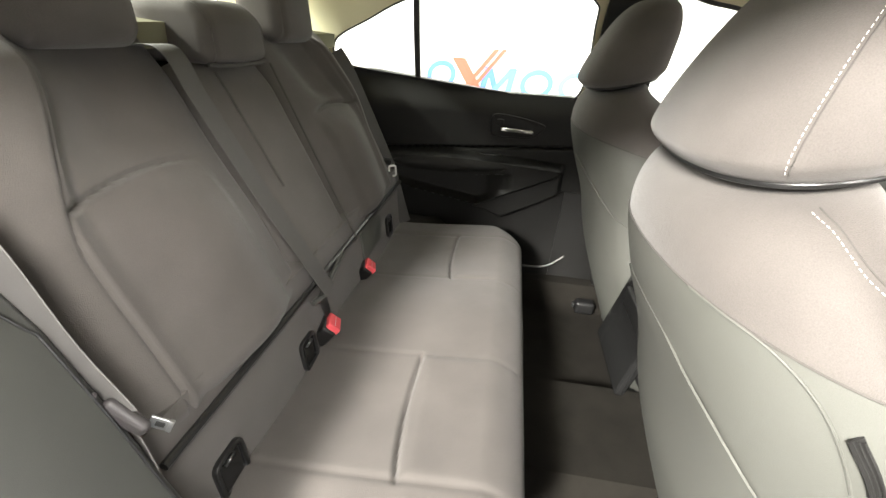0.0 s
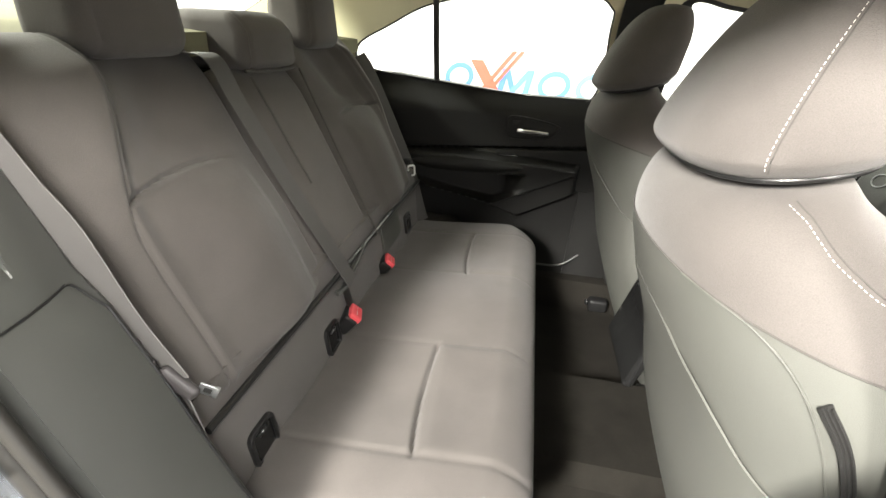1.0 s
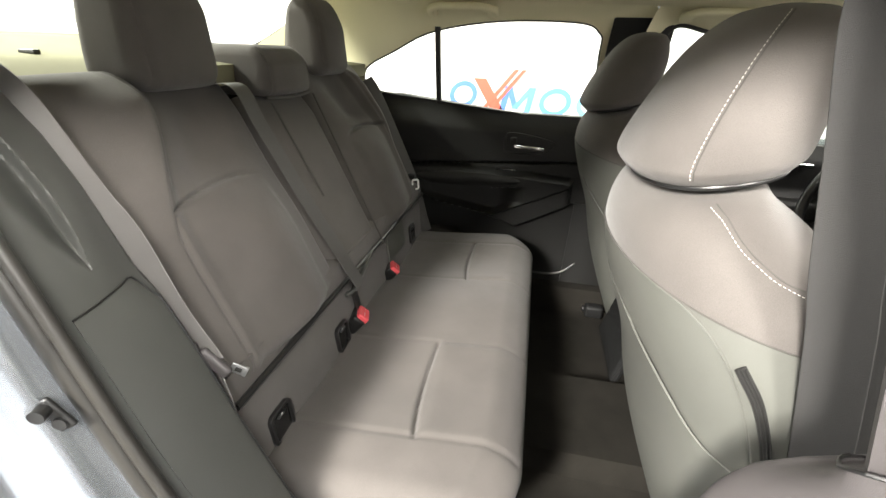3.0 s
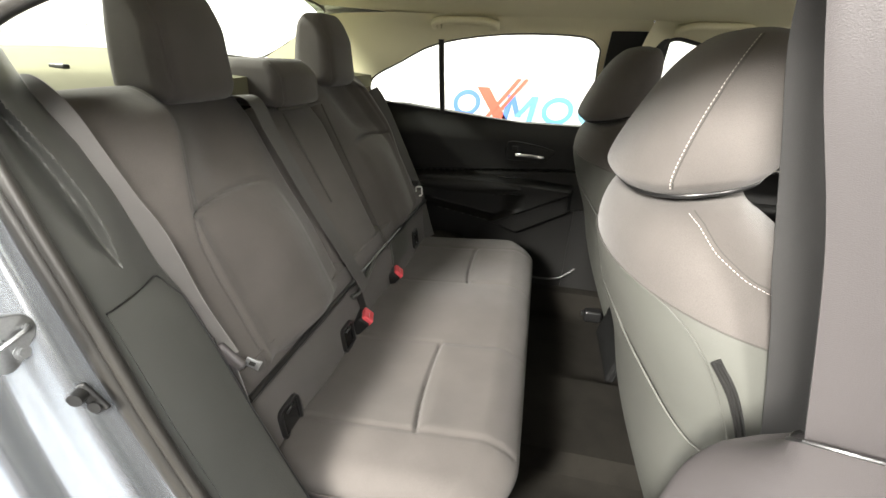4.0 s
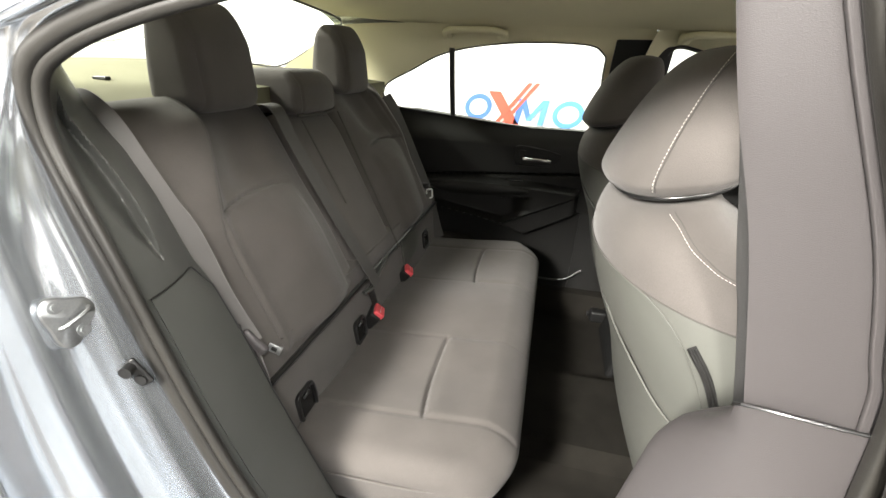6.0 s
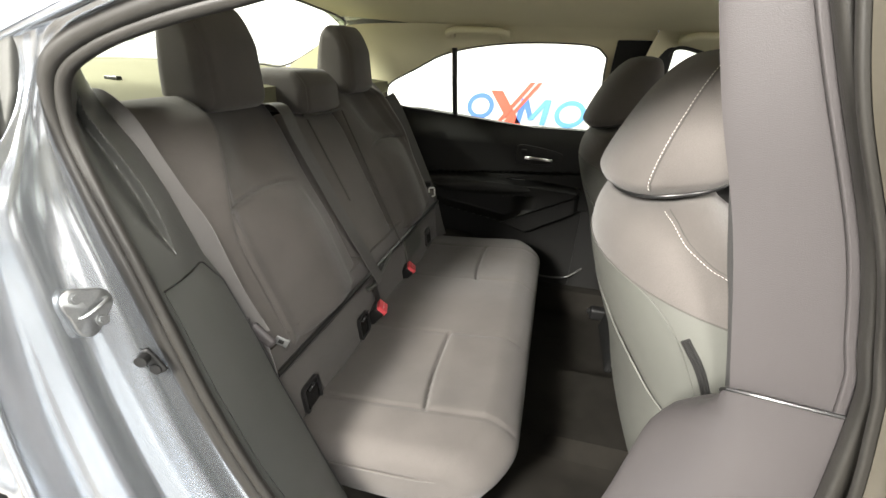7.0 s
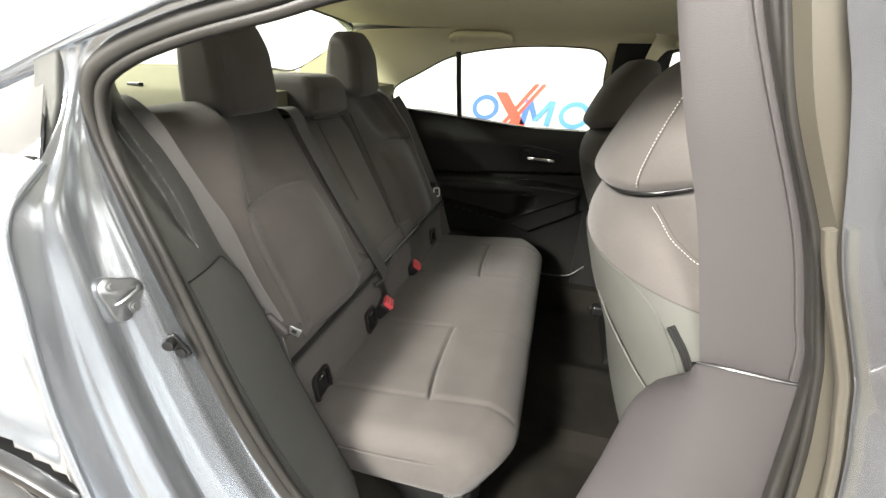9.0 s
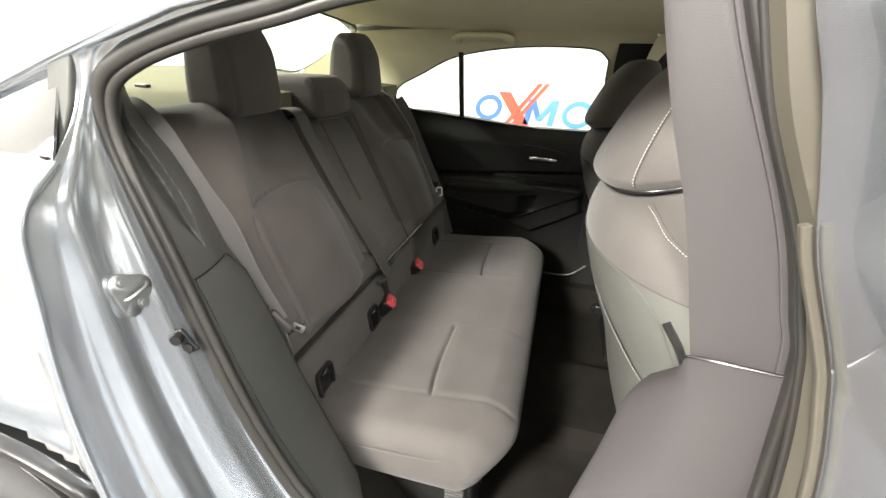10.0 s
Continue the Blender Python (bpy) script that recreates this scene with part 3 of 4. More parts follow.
bz = [(-0.012, 0.872), (0.012, 0.886), (0.10, 0.876), (0.160, 0.862), (0.168, 0.850), (0.135, 0.818), (0.10, 0.812), (0.01, 0.812), (-0.012, 0.824)]
bz = spline([(x, 0.732, z) for x, z in bz], 54, True)
part("handle_bezel", sweep(bz, rrect(0.007, 0.010, 0.002), (0, 1, 0), closed=True), TRIM, far_door)
part("handle_recess", skin([bz + np.array([0, -0.001, 0]), (bz - bz.mean(0)) * 0.5 + bz.mean(0) + np.array([0, -0.002, 0]), (bz - bz.mean(0)) * 0.05 + bz.mean(0) + np.array([0, -0.002, 0])], closed=True), TRIM, far_door)
part("door_handle", rbox((0.115, 0.014, 0.014), 0.005, (6, 2, 2), 3, lambda p: p + np.stack([0 * p[:, 0], -0.010 * smooth(0.03, -0.05, p[:, 0]), -0.06 * p[:, 0]], 1), (0.078, 0.722, 0.838)), CHROME, far_door, "chrome pull handle")
part("lock_knob", rbox((0.024, 0.012, 0.022), 0.004, 2, 2, None, (0.018, 0.722, 0.862)), TRIM, far_door)
part("kick_strip", sweep(spline([(0.06, 0.735, 0.335), (0.14, 0.725, 0.318), (0.25, 0.722, 0.325), (0.32, 0.73, 0.375)], 30), circle(0.004, 6), (0, 0, 1)), TRIM_MID, far_door)
part("pocket_lip", sweep([(x, door_y(x, np.interp(x, LIP_X, LIP_Z)) + 0.002, np.interp(x, LIP_X, LIP_Z)) for x in np.linspace(-0.25, 0.25, 50)], circle(0.0022, 6), (0, 0, 1)), TRIM, far_door)

# far pillar, front door and front window
pillar = []
for q in np.linspace(0, 1, 18):
    z = 1.28 - 1.08 * q
    y = np.interp(z, [0.5, 0.95, 1.28], [0.76, 0.765, 0.685])
    pillar.append([(x + 0.03 * (1 - q), y - 0.02 * math.sin(math.pi * w), z) for x, w in zip(np.linspace(0.27, 0.46, 8), np.linspace(0, 1, 8))])
single("wall_pillar_trim", shell(pillar, (0, 0.05, 0)), TRIM, "black pillar trim between the far windows", "trim", kind="structure")
front_door = thing("front_door", (0.9, 0.75, 0.3), "closed front door with black trim and silver handle", "car door")
rows = []
for x in np.linspace(0.44, 1.5, 30):
    rows.append([(x, 0.735 + 0.04 * smooth(0.85, 0.93, z) - 0.03 * smooth(0.76, 0.72, z), z) for z in np.linspace(0.22, 0.93 - 0.03 * (x - 0.44), 40)])
part("door_trim", shell(rows, (0, 0.05, 0)), TRIM, front_door)
part("armrest", rbox((0.5, 0.09, 0.07), 0.025, 4, 3, None, (0.85, 0.70, 0.70)), TRIM, front_door)
part("pull_handle", rbox((0.11, 0.012, 0.018), 0.006, 2, 3, None, (0.98, 0.715, 0.85)), CHROME, front_door, "silver inner door handle")
win2 = [(0.47, 0.70, 1.235), (0.60, 0.695, 1.245), (0.80, 0.70, 1.20), (1.05, 0.72, 1.10), (1.30, 0.765, 0.95), (1.30, 0.775, 0.90), (0.90, 0.775, 0.915), (0.47, 0.775, 0.94)]
out2 = [(0.42, 0.62, 1.315), (0.62, 0.61, 1.31), (0.85, 0.61, 1.26), (1.10, 0.63, 1.13), (1.40, 0.68, 0.96), (1.40, 0.79, 0.86), (0.90, 0.79, 0.87), (0.42, 0.79, 0.88)]
a, b = spline(win2, 96, True), spline(out2, 96, True)
single("wall_front_trim", skin([a * (1 - q) + b * q for q in np.linspace(0, 1, 5)], closed=True), LINER, "beige trim round the front window", "trim", kind="structure")
front_window = single("window_2", sweep(a, rrect(0.012, 0.018, 0.004), (0, 1, 0), closed=True), RUBBER, "black rubber surround of the front window", "window", kind="structure")

part("pane", pane_over(a, (0, 0.004, 0)), GLASS, front_window, "tinted glass pane")

# ---- rear shelf, rear window ----
rows = []
for x in np.linspace(-1.12, -0.56, 20):
    rows.append([(x, y, 1.118 - 0.085 * (x + 0.62) + 0.008 * math.cos(5 * y)) for y in np.linspace(-0.70, 0.70, 30)])
single("parcel_shelf", shell(rows, (0, 0, -0.04)), SHELF, "beige fabric shelf behind the rear seat", "shelf", kind="structure")
single("wall_bulkhead", slab(-0.75, -0.72, 0.2, -0.72, 0.72, 1.06), CARPET, "carpeted bulkhead behind the seat", "wall", kind="structure")
glass_edge = [(-0.655, -0.53, 1.30), (-0.65, -0.3, 1.333), (-0.65, 0.0, 1.345), (-0.65, 0.3, 1.333), (-0.655, 0.53, 1.30), (-0.80, 0.555, 1.215), (-0.945, 0.56, 1.15), (-1.05, 0.50, 1.155), (-1.08, 0.0, 1.158), (-1.05, -0.50, 1.155), (-0.945, -0.56, 1.15), (-0.80, -0.555, 1.215)]
rear_window = single("window_3", sweep(spline(glass_edge, 120, True), rrect(0.004, 0.007, 0.0015), (0, 0, 1), closed=True), RUBBER, "black rubber edge of the rear window", "window", kind="structure")

part("pane", pane_over(spline(glass_edge, 120, True), (0, 0, 0.003)), GLASS, rear_window, "tinted glass pane")

# ---- dashboard side ----
dash = thing("dashboard", (1.25, 0, 0.5), "black moulded dashboard behind the steering wheel", "dashboard")


def dash_bend(p):
    q = p.copy()
    q[:, 0] += 0.05 * (p[:, 1] / 0.7) ** 2
    q[:, 2] += 0.03 * np.exp(-((p[:, 1] - 0.37) / 0.2) ** 2) * (p[:, 2] > 0)
    return q


part("pad", rbox((0.42, 1.42, 0.38), 0.07, (6, 24, 6), 4, dash_bend, (1.33, 0, 0.74)), TRIM, dash)
part("binnacle", rbox((0.12, 0.34, 0.10), 0.03, 4, 4, None, (1.12, 0.378, 0.91)), BLACK, dash)
wheel_m = Matrix.Translation((0.98, 0.375, 0.845)) @ Euler((0, radians(-66), 0)).to_matrix().to_4x4()
wheel = thing("steering_wheel", (0.98, 0.375, 0.845), "dark steering wheel with a silver emblem ring", "steering wheel")
ringp = np.array([(0.183 * math.cos(q), 0.183 * math.sin(q), 0) for q in np.linspace(0, 2 * math.pi, 64, endpoint=False)])
part("rim", moved(sweep(ringp, circle(0.016, 10), (0, 0, 1), closed=True), wheel_m), BLACK, wheel)
hub = part("hub", moved(rbox((0.15, 0.17, 0.055), 0.026, 4, 5, lambda p: p * np.stack([1 + 0 * p[:, 0], 1 - 1.4 * np.clip(-p[:, 0], 0, 1), 1 + 0 * p[:, 0]], 1)), wheel_m), TRIM_MID, wheel, "dark grey airbag cover")
for q in (0, 90, 180):
    m = wheel_m @ Euler((0, 0, radians(q + 90))).to_matrix().to_4x4()
    part("spoke", moved(rbox((0.12, 0.035, 0.016), 0.007, 2, 2, None, (0.12, 0, -0.005)), m), TRIM, wheel)
emb = np.array([(0.017 * math.cos(q), 0.025 * math.sin(q), 0.029) for q in np.linspace(0, 2 * math.pi, 32, endpoint=False)])
part("emblem", moved(sweep(emb, circle(0.0018, 6), (0, 0, 1), closed=True), wheel_m), STEEL, hub, "silver oval emblem ring")
for sd in (-1, 1):
    part("switch_pad", moved(rbox((0.055, 0.05, 0.012), 0.006, 2, 3, None, (0.0, sd * 0.112, 0.010)), wheel_m), GLOSS, wheel, "glossy black switch pad")
    part("trim_bar", moved(rbox((0.012, 0.055, 0.006), 0.0025, 1, 2, None, (0.034, sd * 0.112, 0.012)), wheel_m), CHROME, wheel, "silver trim bar")
part("column", sweep([(1.0, 0.375, 0.83), (1.1, 0.375, 0.79), (1.25, 0.375, 0.73)], rrect(0.09, 0.08, 0.03), (0, 0, 1)), BLACK, wheel)
console = thing("centre_console", (0.6, 0, 0.22), "black centre console with a glossy rear end", "console")
part("body", rbox((0.75, 0.20, 0.22), 0.03, (6, 4, 6), 4, None, (0.755, 0.0, 0.57)), BLACK, console)
part("base", rbox((0.60, 0.17, 0.26), 0.02, 3, 3, None, (0.86, 0.0, 0.36)), CARPET, console, "carpeted console base")
part("lid", rbox((0.34, 0.19, 0.05), 0.022, 4, 4, None, (0.56, 0.0, 0.685)), TRIM, console)
bezel = part("rear_bezel", rbox((0.024, 0.23, 0.22), 0.010, (2, 6, 6), 4, lambda p: p + np.stack([0.25 * p[:, 2], 0.0 * p[:, 1], 0 * p[:, 2]], 1), (0.372, 0.02, 0.565)), GLOSS, console, "glossy black rear bezel")
part("vent_outlet", rbox((0.012, 0.15, 0.05), 0.004, 2, 3, None, (0.370, 0.02, 0.60)), BLACK, bezel)
part("bezel_line", sweep([(0.352, 0.125, 0.53), (0.350, 0.07, 0.50), (0.346, 0.02, 0.475)], circle(0.002, 6), (0, 0, 1)), CHROME, bezel, "bright edge line")

# ---- outer skin of the car, mostly out of sight ----
body = thing("car_body", (-0.3, -0.8, 0.2), "silver-blue metallic car body round the open rear doorway", "car body")
roof = []
for x in np.linspace(-0.68, 1.10, 30):
    ze = np.interp(x, [-0.68, -0.525, -0.42, -0.27, -0.1, 0.3, 1.1], [1.125, 1.18, 1.215, 1.262, 1.30, 1.325, 1.25])
    zm = np.interp(x, [-0.68, -0.4, 0.2, 1.1], [1.36, 1.40, 1.43, 1.37])
    roof.append([(x, y, ze + (zm - ze) * (1 - (abs(y) / 0.745) ** 4.5)) for y in np.linspace(-0.745, 0.745, 40)])
part("roof_panel", shell(roof, (0, 0, -0.012)), PAINT, body)
part("far_side_panel", slab(-1.4, 0.82, 0.18, 1.7, 0.85, 0.93), PAINT, body)
part("rear_deck", slab(-1.75, -0.72, 1.04, -1.13, 0.72, 1.10), PAINT, body)
part("front_side_panel", slab(0.42, -0.88, 0.18, 1.7, -0.85, 0.94), PAINT, body)
part("firewall", slab(1.56, -0.82, 0.18, 1.6, 0.82, 0.92), BLACK, body)
part("underbody", slab(-1.4, -0.80, 0.13, 1.6, 0.80, 0.165), BLACK, body)

# ---- doorway ----
seal = [(0.30, -0.715, 1.298), (0.10, -0.715, 1.295), (-0.06, -0.715, 1.276), (-0.15, -0.715, 1.256), (-0.25, -0.715, 1.235), (-0.34, -0.715, 1.208), (-0.395, -0.715, 1.175), (-0.412, -0.715, 1.12), (-0.40, -0.715, 1.05), (-0.361, -0.715, 0.925), (-0.304, -0.715, 0.739), (-0.253, -0.715, 0.612), (-0.19, -0.715, 0.505), (-0.08, -0.715, 0.40), (0.10, -0.715, 0.36), (0.34, -0.74, 0.36)]
rail = even(spline(seal, 300), 160)
seal_ob = part("door_seal", sweep(rail, rrect(0.02, 0.024, 0.008), (0, 1, 0)), RUBBER, body, "black rubber door seal")
tang = np.gradient(rail, axis=0)
inward = np.cross(tang / np.linalg.norm(tang, axis=1, keepdims=True), (0, 1, 0))
inward *= np.where(np.sum(inward * (np.array([0.05, -0.7, 0.8]) - rail), axis=1) > 0, 1, -1)[:, None]
part("seal_bead", sweep(rail + inward * 0.013 + np.array([0, 0.002, 0]), circle(0.0075, 10), (0, 1, 0)), RUBBER, seal_ob)
part("seal_edge", sweep(rail - inward * 0.011 + np.array([0, -0.004, 0]), circle(0.0035, 8), (0, 1, 0)), BLACK, seal_ob)
edge = [(0.30, -0.745, 1.335), (0.10, -0.745, 1.335), (-0.134, -0.745, 1.298), (-0.25, -0.745, 1.266), (-0.34, -0.745, 1.238), (-0.402, -0.738, 1.212), (-0.417, -0.74, 1.15), (-0.408, -0.785, 1.095), (-0.392, -0.85, 1.045), (-0.388, -0.866, 0.96), (-0.371, -0.886, 0.81), (-0.322, -0.905, 0.63), (-0.275, -0.905, 0.50), (-0.17, -0.89, 0.34), (0.10, -0.86, 0.27), (0.34, -0.85, 0.26)]
lip = even(spline(edge, 300), 160)
PROFILE = [(0, 0.0), (0.04, 0.01), (0.14, 0.03), (0.22, 0.07), (0.28, 0.22), (0.36, 0.34), (0.50, 0.41), (0.58, 0.47), (0.64, 0.64), (0.72, 0.72), (0.84, 0.77), (0.90, 0.90), (0.96, 0.985), (1.0, 1.0)]
prof = spline(PROFILE, 90)
rows = []
for q, d in prof:
    p = rail * (1 - q) + lip * q
    p[:, 1] = rail[:, 1] * (1 - d) + lip[:, 1] * d
    # pressed ridges that run along the jamb
    ridge = 0.004 * groove(d - 0.20, 0.085) + 0.006 * groove(d - 0.60, 0.12)
    rows.append(p + inward * ridge * smooth(1.18, 1.02, rail[:, 2])[:, None])
jamb = np.array(rows)
part("door_jamb", skin(rows), PAINT, body, "silver-blue painted door jamb")

# quarter panel with its wheel arch: from the jamb's lip to the outer skin
WX, WZ = -0.70, 0.33
AX, AZ = -0.545, 0.36
low = lip[lip[:, 2] < 1.04][::-1]
arch = []
for q in np.linspace(0, 1, 60):
    ang = radians(-10 + 190 * q)
    az = AZ + 0.40 * math.sin(ang)
    arch.append((min(AX + 0.40 * math.cos(ang), np.interp(az, low[:, 2], low[:, 0]) - 0.006), -0.903, az))
fold = lip[(lip[:, 2] < 1.09) & (lip[:, 0] < -0.15)][::-1]
SIDE = spline([(1.092, -0.786), (1.075, -0.806), (1.045, -0.848), (1.0, -0.864), (0.95, -0.868), (0.88, -0.869), (0.82, -0.872), (0.76, -0.880), (0.70, -0.890), (0.28, -0.90)], 120)[::-1]
rows = []
for z in np.linspace(1.090, 0.30, 90):
    x0, y0 = np.interp(z, fold[:, 2], fold[:, 0]), np.interp(z, fold[:, 2], fold[:, 1])
    row = []
    for u in np.linspace(0, 1, 90) ** 1.6:
        k = smooth(0, 0.04, u)
        row.append((x0 + (-1.3 - x0) * u, y0 * (1 - k) + (np.interp(z, SIDE[:, 0], SIDE[:, 1]) + 0.05 * u * u) * k, z + 0.004 * k))
    rows.append(row)
v, f = skin([np.array(r) for r in rows])
f = [q for q in f if np.hypot(np.mean(v[q, 0]) - AX, np.mean(v[q, 2]) - AZ) > 0.40]
part("quarter_panel", (v, f), PAINT, body, "silver-blue quarter panel with wheel arch")
part("hem", sweep(even(fold, 80) + np.array([0.002, 0.001, 0]), circle(0.0055, 10), (0, 1, 0)), PAINT, body)
part("arch_lip", sweep(arch + np.array([0, -0.004, 0]), rrect(0.018, 0.02, 0.006), (0, 1, 0)), BLACK, body, "glossy black arch moulding")
tm = Matrix.Translation((WX, -0.80, WZ)) @ Euler((radians(90), 0, 0)).to_matrix().to_4x4()
ty = np.array([(0.27 * math.cos(q), 0.27 * math.sin(q), 0) for q in np.linspace(0, 2 * math.pi, 64, endpoint=False)])
tyre = part("tyre", moved(sweep(ty, rrect(0.12, 0.2, 0.045, 4), (0, 0, 1), closed=True), tm), TYRE, body, "black rubber tyre")
alloy = [moved(sweep(ty * 0.78, rrect(0.03, 0.19, 0.01, 3), (0, 0, 1), closed=True), tm)]
for i in range(5):
    m = tm @ Euler((0, 0, radians(72 * i + 20))).to_matrix().to_4x4()
    alloy.append(moved(rbox((0.18, 0.045, 0.03), 0.01, 2, 2, None, (0.11, 0, 0.08)), m))
part("rim", join(*alloy), STEEL, tyre, "silver alloy rim")
part("liner", sweep(np.array([(WX + 0.41 * math.cos(q) * 0.96, -0.74, WZ + 0.41 * math.sin(q)) for q in np.linspace(radians(-30), radians(200), 40)]), rrect(0.004, 0.30, 0.001, 1), (0, 1, 0)), BLACK, body)

# quarter light ahead of the tail: post, moulding, pane
# The post is black; what it reflects is put in as grey.
part("quarter_post", sweep([(-0.420, -0.732, 1.214), (-0.436, -0.738, 1.156), (-0.462, -0.752, 1.088)], rrect(0.012, 0.036, 0.004), (1, 0, 0)), TRIM_MID, body, "black window post, greyed for its reflections")
part("belt_moulding", sweep(spline([(-0.445, -0.775, 1.088), (-0.48, -0.782, 1.083), (-0.54, -0.785, 1.088), (-0.70, -0.785, 1.098), (-0.95, -0.785, 1.096)], 30), rrect(0.006, 0.008, 0.002), (0, 0, 1)), TRIM, body)
pane = [[(x, -0.728 - 0.045 * q, np.interp(x, [-0.85, -0.525, -0.42], [1.07, 1.178, 1.212]) * (1 - q) + 1.086 * q) for q in np.linspace(0, 1, 6)] for x in np.linspace(-0.85, -0.435, 12)]
quarter = part("quarter_glass", shell(pane, (0, 0.004, 0)), TINT, body)
part("roof_rail", sweep([(0.30, -0.737, 1.31), (0.0, -0.737, 1.302), (-0.25, -0.737, 1.258), (-0.42, -0.735, 1.208), (-0.55, -0.73, 1.165), (-0.75, -0.70, 1.09)], rrect(0.016, 0.02, 0.006), (0, 0, 1)), PAINT, body)
# near rear pillar lining
A = spline([(0.30, -0.70, 1.302), (0.05, -0.70, 1.292), (-0.13, -0.70, 1.266), (-0.34, -0.70, 1.215), (-0.41, -0.70, 1.15), (-0.412, -0.70, 1.09)], 60)
B = spline([(0.30, -0.60, 1.318), (-0.20, -0.60, 1.315), (-0.64, -0.54, 1.298), (-0.80, -0.555, 1.215), (-0.93, -0.58, 1.11)], 60)
part("pillar_lining", skin([A * (1 - q) + B * q for q in np.linspace(0, 1, 8)]), LINER, body, "beige rear pillar lining")

# side trim between seal and seat
def side_row(z, ws, out=0.0):
    xs = np.interp(z, [0.40, 0.505, 0.612, 0.739, 0.925, 1.05, 1.12, 1.18], [-0.08, -0.19, -0.253, -0.304, -0.361, -0.40, -0.412, -0.385])
    xm = np.interp(z, [0.42, 0.563, 0.68, 0.766, 0.86, 0.90, 1.0, 1.06, 1.12, 1.21], [-0.17, -0.233, -0.285, -0.318, -0.362, -0.392, -0.435, -0.47, -0.52, -0.56])
    out_row = []
    for w in ws:
        # leaf-shaped dish above the cover
        t = min(1.0, max(0.0, (1.145 - z) / 0.215))
        half = 0.23 * math.sin(math.pi * t) ** 0.8 + 1e-4
        u = (w - 0.16 - 0.32 * t) / half
        dish = 0.024 * min(1.0, half / 0.15) * smooth(-1.0, 0.55, u) * smooth(1.0, 0.60, u)
        out_row.append((xs + (xm - xs) * w + 0.008 * math.sin(math.pi * w) + out - dish, -0.70 + 0.128 * w - 0.5 * out + 0.3 * dish, z))
    return out_row


rows = []
for q in np.linspace(0, 1, 130):
    z = 1.21 - 0.79 * q
    row = side_row(z, np.linspace(0, 1, 60))
    x, y, _ = row[-1]
    rows.append(row + [(x - 0.006, y + 0.005, z), (x - 0.03, y + 0.008, z), (x - 0.08, y + 0.012, z)])
side = part("side_trim", shell(rows, (-0.03, 0, 0)), TRIM_MID, body, "dark grey moulded trim beside the seat")

# near door pillar
P_TOP = [(0.194, -0.765, 1.30), (0.206, -0.765, 1.253), (0.228, -0.766, 1.176), (0.2585, -0.767, 1.087), (0.291, -0.767, 0.958)]
P_OUT = [(0.225, -0.784, 1.30), (0.243, -0.785, 1.251), (0.275, -0.786, 1.18), (0.315, -0.788, 1.10), (0.356, -0.79, 0.970)]
A, B = spline(P_TOP, 30), spline(P_OUT, 30)
rows = [A + np.array([0.08, 0.07, 0]), A + np.array([0.03, 0.035, 0]), A + np.array([0.005, 0.010, 0])]
for q in np.linspace(0, 1, 12):
    rows.append(A * (1 - q) + B * q + np.array([-0.010, 0.002, 0]) * math.sin(math.pi * q))
rows += [B + np.array([0.006, 0.001, 0]), B + np.array([0.03, 0.004, 0])]
pillar_ob = part("pillar_trim", skin(rows), TRIM_GREY, body, "grey moulded door pillar trim")
part("foot_seam", sweep([A[-1] * (1 - q) + B[-1] * q + np.array([-0.010, 0.002, 0]) * math.sin(math.pi * q) for q in np.linspace(0, 1, 14)], circle(0.0016, 6), (0, 0, 1)), BLACK, pillar_ob)
B2 = spline([(0.228, -0.795, 1.31), (0.248, -0.797, 1.252), (0.270, -0.798, 1.20), (0.313, -0.80, 1.106), (0.337, -0.80, 1.034), (0.349, -0.80, 0.988), (0.361, -0.80, 0.841), (0.38, -0.80, 0.60), (0.37, -0.79, 0.36)], 60)
part("flange", sweep(B2 + np.array([-0.001, 0.008, 0]), rrect(0.006, 0.004, 0.001), (0, 1, 0)), TRIM_GREY, body)
part("pillar_seal", sweep(B2 + np.array([0.005, -0.004, 0]), rrect(0.012, 0.014, 0.004), (0, 1, 0)), RUBBER, body, "black rubber pillar seal")
B3 = spline([(0.228, -0.83, 1.31), (0.250, -0.83, 1.25), (0.273, -0.83, 1.185), (0.31, -0.83, 1.108), (0.332, -0.83, 1.045), (0.342, -0.835, 1.0), (0.356, -0.84, 0.89), (0.38, -0.84, 0.60), (0.37, -0.83, 0.30)], 60)
rows = [B2 + np.array([0.012, 0, 0]), B2 * 0.5 + B3 * 0.5 + np.array([0.010, 0, 0]), B3, B3 + np.array([0.004, -0.012, 0]), B3 + np.array([0.03, -0.022, 0]), B3 + np.array([0.10, -0.024, 0])]
part("pillar_skin", skin(rows), BEIGE, body, "door pillar flange, warm reflection in its grey colour")
part("pillar_bead", sweep(B3 + np.array([0.001, 0.006, 0]), rrect(0.008, 0.006, 0.002), (0, 1, 0)), RUBBER, body, "black pillar bead")
# lower pillar trim
rows = []
